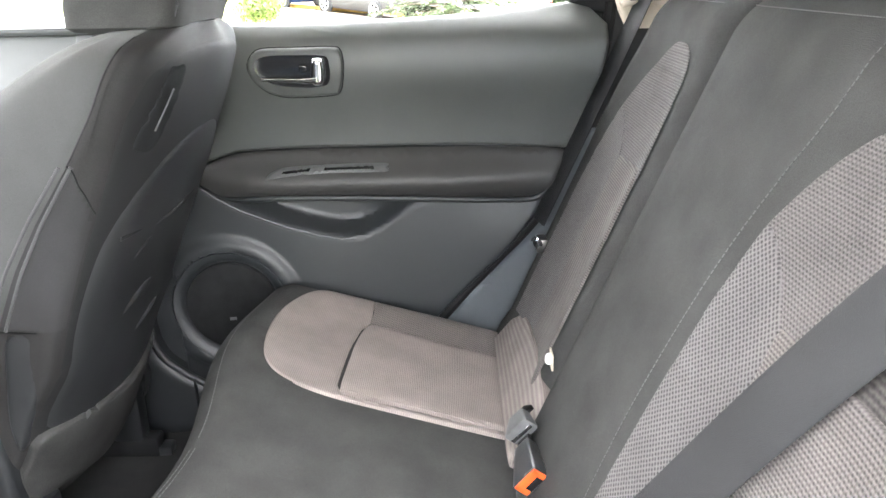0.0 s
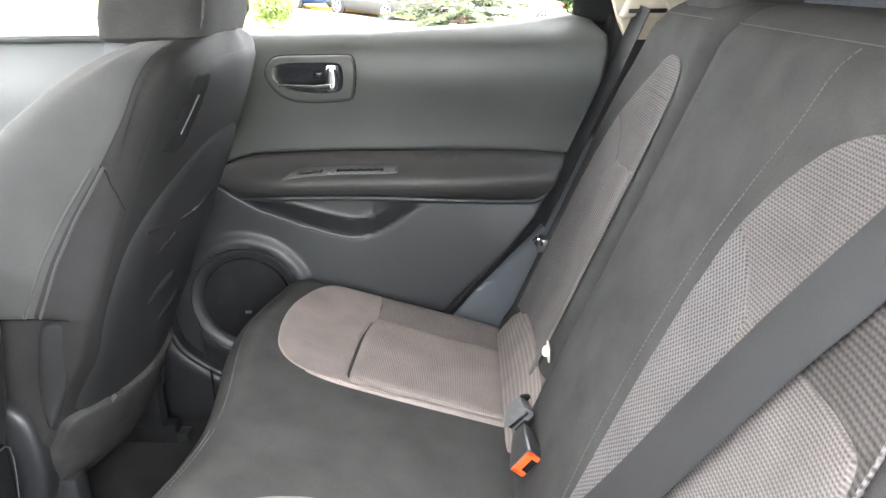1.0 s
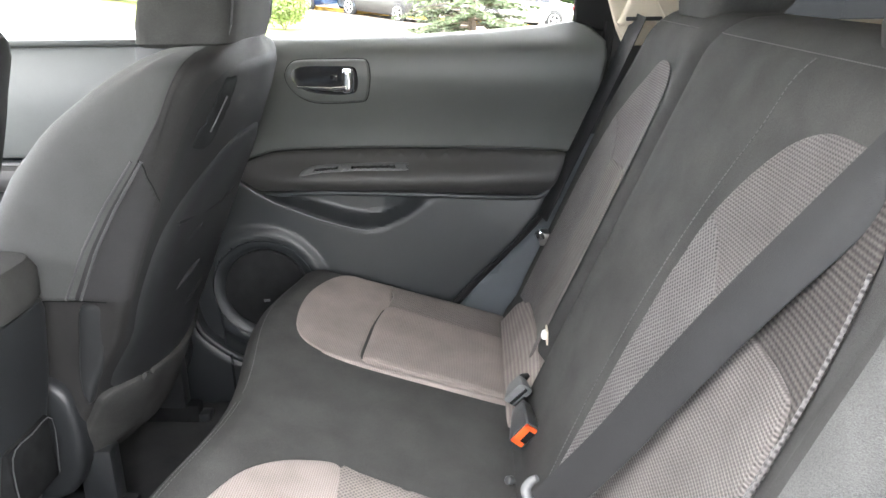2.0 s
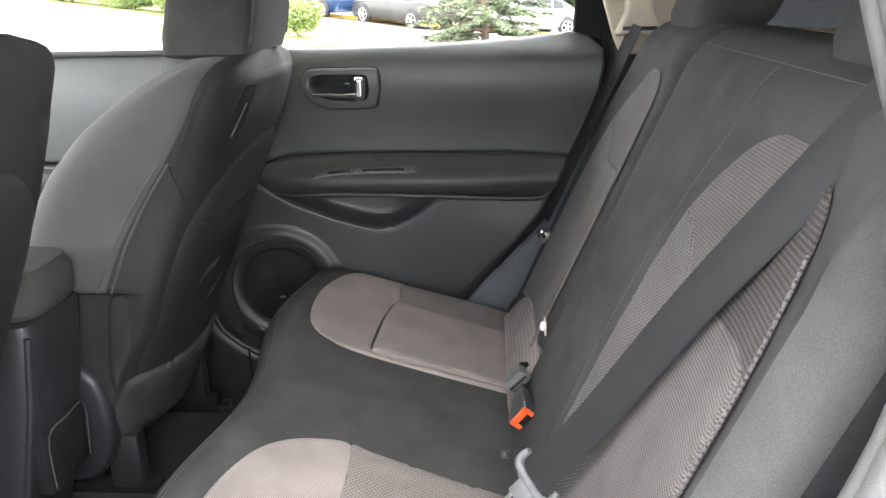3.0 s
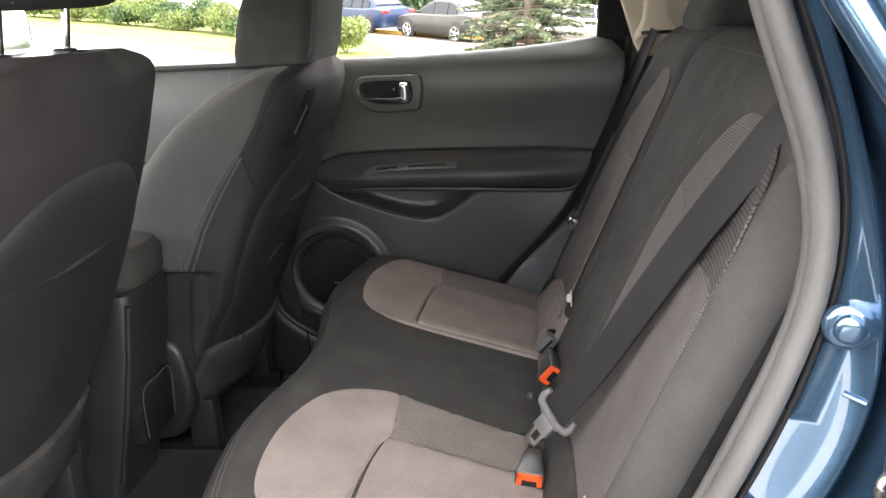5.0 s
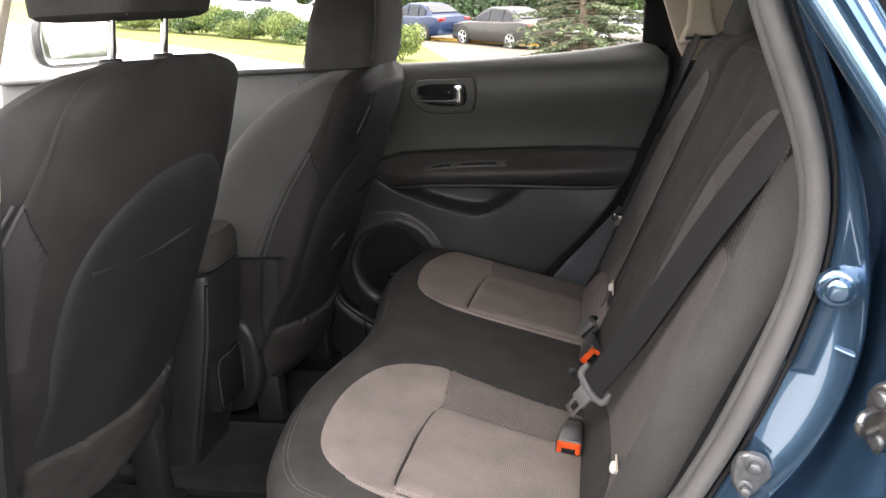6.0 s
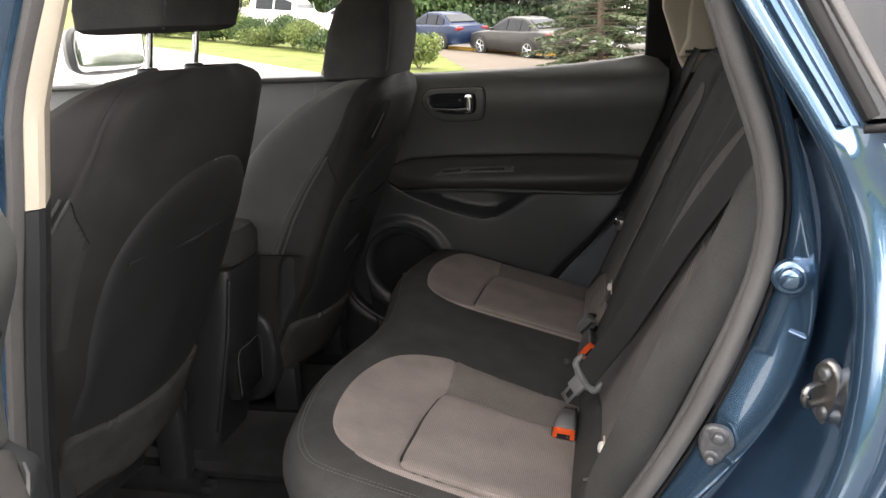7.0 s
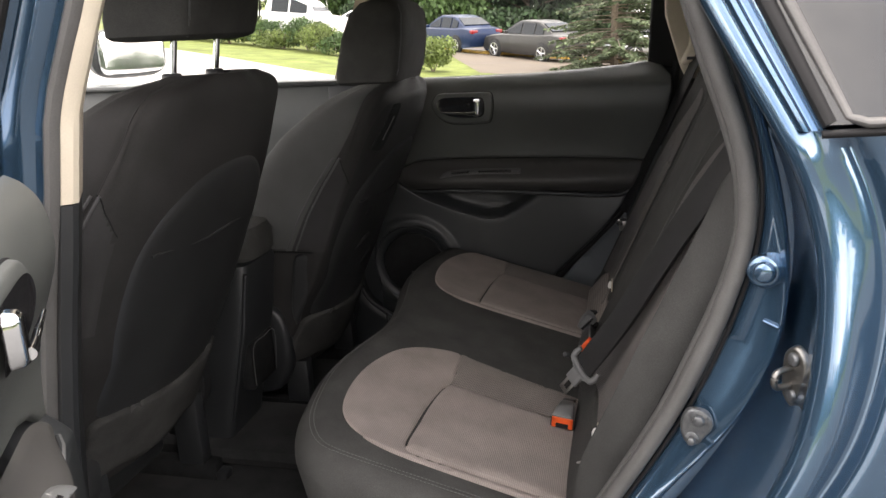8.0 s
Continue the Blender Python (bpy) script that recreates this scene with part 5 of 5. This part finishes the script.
def tree(x, y, h, crown, material, label, seed, count=14000):
    rng = random.Random(seed)
    z = ground_z(x, y)
    t = thing("tree", (x, y, z), label, "tree", "broadleaf trees")
    bm = bmesh.new()
    tube([(x, y, z - .2), (x + .1, y, z + h * .3), (x, y + .1, z + h * .6), (x + .1, y, z + h * .85)], [.22, .17, .1, .04], 8, bm)
    for k in range(8):
        a = rng.random() * 6.3
        z1 = z + h * (.25 + .06 * k)
        tube([(x, y, z1), (x + crown * .4 * math.cos(a), y + crown * .4 * math.sin(a), z1 + h * .12), (x + crown * .75 * math.cos(a), y + crown * .75 * math.sin(a), z1 + h * .16)], [.07, .05, .02], 5, bm)
    part("trunk", bm, M["bark"], t)
    bm = bmesh.new()
    for k in range(16):
        a, r, q = rng.random() * 6.3, rng.random() ** .5 * .8, rng.random()
        leaves(bm, rng, (x + crown * r * math.cos(a), y + crown * r * math.sin(a), z + h * (.12 + .8 * q)), (crown * .42, crown * .42, h * .15), count // 16, .15, .25)
    part("crown", bm, material, t)
    return t


for k, (x, y, h, c) in enumerate(((-17, 52, 9, 3.6), (-11.5, 50, 10, 3.8), (-6.5, 49, 11, 4.0), (-1.5, 50, 10, 3.8), (3.5, 49, 11, 4), (8.5, 51, 10, 3.8), (-23, 56, 9, 3.6), (-30, 58, 10, 4), (13.5, 50, 10, 4), (-38, 60, 10, 4), (-46, 55, 11, 4.5), (-13.5, 44, 5, 3.2), (-9, 43, 4.6, 3), (-5, 42.5, 5, 3.2), (-1, 43, 4.6, 3), (3, 42.5, 5, 3.2), (7, 43, 5, 3.2), (11, 44, 5, 3.2), (-18.5, 46, 5, 3.2))):
    tree(x, y, h, c, M["leaf_dark" if k % 3 else "leaf"], "dense green broadleaf tree behind the parking lot", 40 + k)


def spruce(x, y, h, w, seed):
    rng = random.Random(seed)
    z = ground_z(x, y)
    t = thing("spruce_tree", (x, y, z), "grey green spruce with drooping lower branches", "tree")
    bm = bmesh.new()
    tube([(x, y, z - .2), (x, y, z + h * .5), (x, y, z + h)], [.13, .08, .015], 8, bm)
    limbs = []
    for k in range(150):
        q = (k / 150) ** 1.3
        a = rng.random() * 6.3
        L = w * (1 - q) * (.65 + .45 * rng.random()) + .12
        z0 = z + .25 + q * (h - .4)
        tip = Vector((x + L * math.cos(a), y + L * math.sin(a), z0 - .12 * L + .06))
        limbs.append((Vector((x, y, z0)), tip))
        tube([(x, y, z0), (x + L * .5 * math.cos(a), y + L * .5 * math.sin(a), z0 + .01), tip], [.022, .013, .004], 5, bm)
    part("trunk", bm, M["bark"], t)
    bm = bmesh.new()
    for a, b in limbs:
        L = (b - a).length
        side = (b - a).cross(Vector((0, 0, 1))).normalized()
        for k in range(int(60 * L) + 14):
            s = .22 + .78 * rng.random()
            p = a.lerp(b, s) + Vector((0, 0, .05 * s * (1 - s)))
            d = side * rng.choice((-1, 1)) * (.30 * (1 - s) + .10) * rng.uniform(.4, 1.1) + (b - a).normalized() * rng.uniform(.02, .16) + Vector((0, 0, rng.uniform(-.10, .06)))
            e = d.cross(Vector((rng.gauss(0, 1), rng.gauss(0, 1), rng.gauss(0, 1)))).normalized() * .036
            bm.faces.new([bm.verts.new(p - e * .4), bm.verts.new(p + d * .55 - e), bm.verts.new(p + d), bm.verts.new(p + d * .55 + e)])
    part("needles", bm, M["needle"], t)


spruce(-.15, 24.5, 7.0, 2.35, 7)


# unseen woods on the near and rear sides, added to shape horizon reflections
rng = random.Random(5)
bm = bmesh.new()
for k in range(150):
    a = 2 * math.pi * k / 150
    if .18 * math.pi < a < 1.25 * math.pi:
        continue
    r = 52 + rng.uniform(-4, 6)
    x, y, h = r * math.cos(a), r * math.sin(a), rng.uniform(5, 7)
    leaves(bm, rng, (x, y, ground_z(x, y) + h * .48), (2.6, 2.6, h * .52), 230, .7, .2)
tagged(part("woods", bm, M["leaf_dark"]), "unseen dark green woods added to shape reflections", "woods", kind="stuff")


# ---------------------------------------------------------------- outside: cars
CARP = dict(
    blue=mat("blue_car_paint", (0.007, 0.018, 0.055), 0.35, 0.1, vary=0.03, spec=0.3),
    grey=mat("grey_car_paint", (0.040, 0.039, 0.038), 0.35, 0.1, vary=0.03, spec=0.3),
    white=mat("white_car_paint", (0.8, 0.8, 0.79), 0.35, vary=0.03, coat=0.8),
    glass=mat("car_window", (0.02, 0.023, 0.026), 0.08, vary=0.05, spec=0.15),
    tyre=mat("tyre_rubber", (0.018, 0.018, 0.018), 0.85, vary=0.15, scale=20),
    rim=mat("alloy_rim", (0.6, 0.6, 0.61), 0.3, 0.9, vary=0.05),
    lamp=mat("red_lamp", (0.20, 0.008, 0.01), 0.2, vary=0.05),
)


def sedan(x, y, turn, paint, label, pickup=False):
    """A parked car; its nose points along local -x."""
    z0 = ground_z(x, y)
    slope = math.degrees(math.atan(.095)) * math.cos(radians(turn))
    m = Matrix.Translation((x, y, z0 + .02)) @ Euler((0, radians(slope), radians(turn))).to_matrix().to_4x4()
    c = thing("parked_car", (x, y, z0), label, "car", "parked cars")
    if pickup:
        prof = [(-2.8, .50, .50, .86), (-2.72, .42, .98, .92), (-2.0, .38, 1.10, .96), (-1.45, .38, 1.14, .97), (-1.3, .38, 1.15, .97), (0, .38, 1.16, .97), (.9, .38, 1.16, .97), (2.6, .40, 1.16, .96), (2.78, .5, 1.12, .94)]
        roof = [(-1.50, 1.14), (-.75, 1.80), (.5, 1.84), (.95, 1.78), (1.10, 1.16)]
        wheels, R = (-1.75, 1.75), .40
    else:
        prof = [(-2.28, .42, .55, .62), (-2.2, .28, .74, .78), (-1.6, .22, .86, .87), (-1.0, .20, .93, .89), (0, .20, .95, .90), (1.0, .20, .97, .90), (1.7, .22, 1.02, .88), (2.2, .30, .98, .80), (2.32, .45, .82, .68)]
        roof = [(-1.10, .92), (-.25, 1.40), (.35, 1.45), (.95, 1.40), (1.78, 1.01)]
        wheels, R = (-1.35, 1.35), .325
    rings = []
    for px, lo, hi, w in prof:
        rings.append([m @ Vector(p) for p in ((px, -w * .9, lo), (px, -w, lo + .12), (px, -w, (lo + hi) / 2 + .05), (px, -w * .95, hi - .05), (px, -w * .86, hi), (px, w * .86, hi), (px, w * .95, hi - .05), (px, w, (lo + hi) / 2 + .05), (px, w, lo + .12), (px, w * .9, lo))])
    body = part("body", loft(rings), paint, c)
    W = .74 if not pickup else .82
    prof2 = spline(roof, 5)
    rings = []
    for px, pz in prof2:
        b0 = .93 if not pickup else 1.12
        k = min(max((pz - b0) / (.5 if not pickup else .68), 0), 1)
        w = W * (1 - .22 * k)
        rings.append([m @ Vector(p) for p in ((px, -W, b0 - .03), (px, -w, pz - .03), (px, -w * .92, pz), (px, w * .92, pz), (px, w, pz - .03), (px, W, b0 - .03))])
    part("cabin", loft(rings), paint, c)
    ends = (((-.95, 1.02), (-.36, 1.36)), ((1.08, 1.355), (1.62, 1.10))) if not pickup else (((-1.36, 1.28), (-.86, 1.72)), ((1.0, 1.68), (1.07, 1.30)))
    for (xa, za), (xb, zb) in ends:
        nx, nz = (za - zb), (xb - xa)
        nl = math.hypot(nx, nz)
        nx, nz = nx / nl, nz / nl
        wa, wb = (W * .86, W * .74) if za < zb else (W * .74, W * .86)
        part("rear_window" if xa > 0 else "windscreen", loft([[m @ Vector((px + nx * o, sy * w_, pz + nz * o)) for (px, pz, w_, sy) in ((xa, za, wa, -1), (xa, za, wa, 1), (xb, zb, wb, 1), (xb, zb, wb, -1))] for o in (-.03, .035)]), CARP["glass"], c)
    for sg in (-1, 1):
        wins = ((-.75, -.02), (.06, .72), (.80, 1.22)) if not pickup else ((-1.05, -.2), (-.1, .75))
        for a, b in wins:
            b0 = .96 if not pickup else 1.18
            top = lambda q: float(np.interp(q, [r[0] for r in prof2], [r[1] for r in prof2])) - .08
            quad = [(a, b0), (b, b0), (b, max(top(b), b0 + .06)), (a, max(top(a), b0 + .06))]
            bm = bmesh.new()
            lo_ = []
            for off in (.012, -.02):
                vs = []
                for px, pz in quad:
                    k = min(max((pz - b0) / (.5 if not pickup else .68), 0), 1)
                    vs.append(bm.verts.new(m @ Vector((px, sg * (W * (1 - .22 * k) + off), pz))))
                bm.faces.new(vs)
                lo_.append(vs)
            for i in range(4):
                bm.faces.new((lo_[0][i], lo_[0][(i + 1) % 4], lo_[1][(i + 1) % 4], lo_[1][i]))
            part("side_window", bm, CARP["glass"], c)
        for wx in wheels:
            ctr = m @ Vector((wx, sg * (.835 if not pickup else .885), R))
            ax = m.to_3x3() @ Vector((0, sg, 0))
            arch = part("wheel_arch", disc(m @ Vector((wx, sg * (.875 if not pickup else .945), R + .02)), ax, R + .06, .02, .004, 28), CARP["tyre"], c)
            tyre = part("wheel", ring(ctr, ax, [(R, -.08), (R, .08), (R - .03, .105), (R - .10, .105), (R - .10, -.08)], 28), CARP["tyre"], c)
            part("rim_disc", disc(ctr, ax, R - .10, .06, .01, 24), CARP["tyre"], tyre)
            bm = ring(ctr, ax, [(R - .11, .06), (R - .085, .06), (R - .085, .108), (R - .11, .108)], 28)
            e1 = ax.orthogonal().normalized()
            e2 = ax.cross(e1).normalized()
            for k in range(5):
                a = 2 * math.pi * k / 5
                dvec = e1 * math.cos(a) + e2 * math.sin(a)
                tube([ctr + ax * .10, ctr + ax * .095 + dvec * (R - .10)], .028, 6, bm)
            part("rim", bm, CARP["rim"], tyre)
        part("rear_lamp", box((2.12, sg * .62 - .16, .80), (2.30, sg * .62 + .16, .95), .03, m), CARP["lamp"], c)
        part("mirror", box((-.72, sg * .93 - .09, .93), (-.62, sg * .93 + .09, 1.05), .03, m), paint, c)
    return c


sedan(-3.3, 30.7, -41, CARP["grey"], "grey parked sedan with alloy wheels beside the spruce")
sedan(-7.0, 33.2, -43, CARP["blue"], "blue parked sedan showing its red tail lamp behind the grey one")
sedan(1.3, 31.4, 25, mat("silver_car_paint", (0.3, 0.3, 0.3), 0.3, 0.5, vary=0.03, coat=1.0), "pale parked sedan half hidden behind the spruce")
sedan(-14.6, 34.0, 172, CARP["white"], "white parked pickup truck beyond the hedge", True)
sedan(-11.3, 35.5, 150, CARP["white"], "white parked sedan beyond the hedge")
kerb = part("kerb", loft([[(x, y - .1, ground_z(x, y)), (x, y - .1, ground_z(x, y) + .13), (x, y + .1, ground_z(x, y) + .13), (x, y + .1, ground_z(x, y))] for x, y in zip(np.linspace(-9.5, 2.5, 20), np.linspace(32.5, 31.2, 20))]), mat("yellow_kerb_paint", (0.75, 0.45, 0.08), 0.7, vary=0.15, scale=3, grain=0.4, grain_scale=60))
tagged(kerb, "yellow painted kerb behind the parked cars", "kerb", kind="structure")
lamp_post = thing("lamp_post", (-11.2, 27.8, ground_z(-11.2, 27.8)), "white painted lamp post by the hedge", "lamp post")
part("pole", tube([(-11.2, 27.8, ground_z(-11.2, 27.8)), (-11.5, 27.8, 6.5)], [.07, .05], 10), CARP["white"], lamp_post)
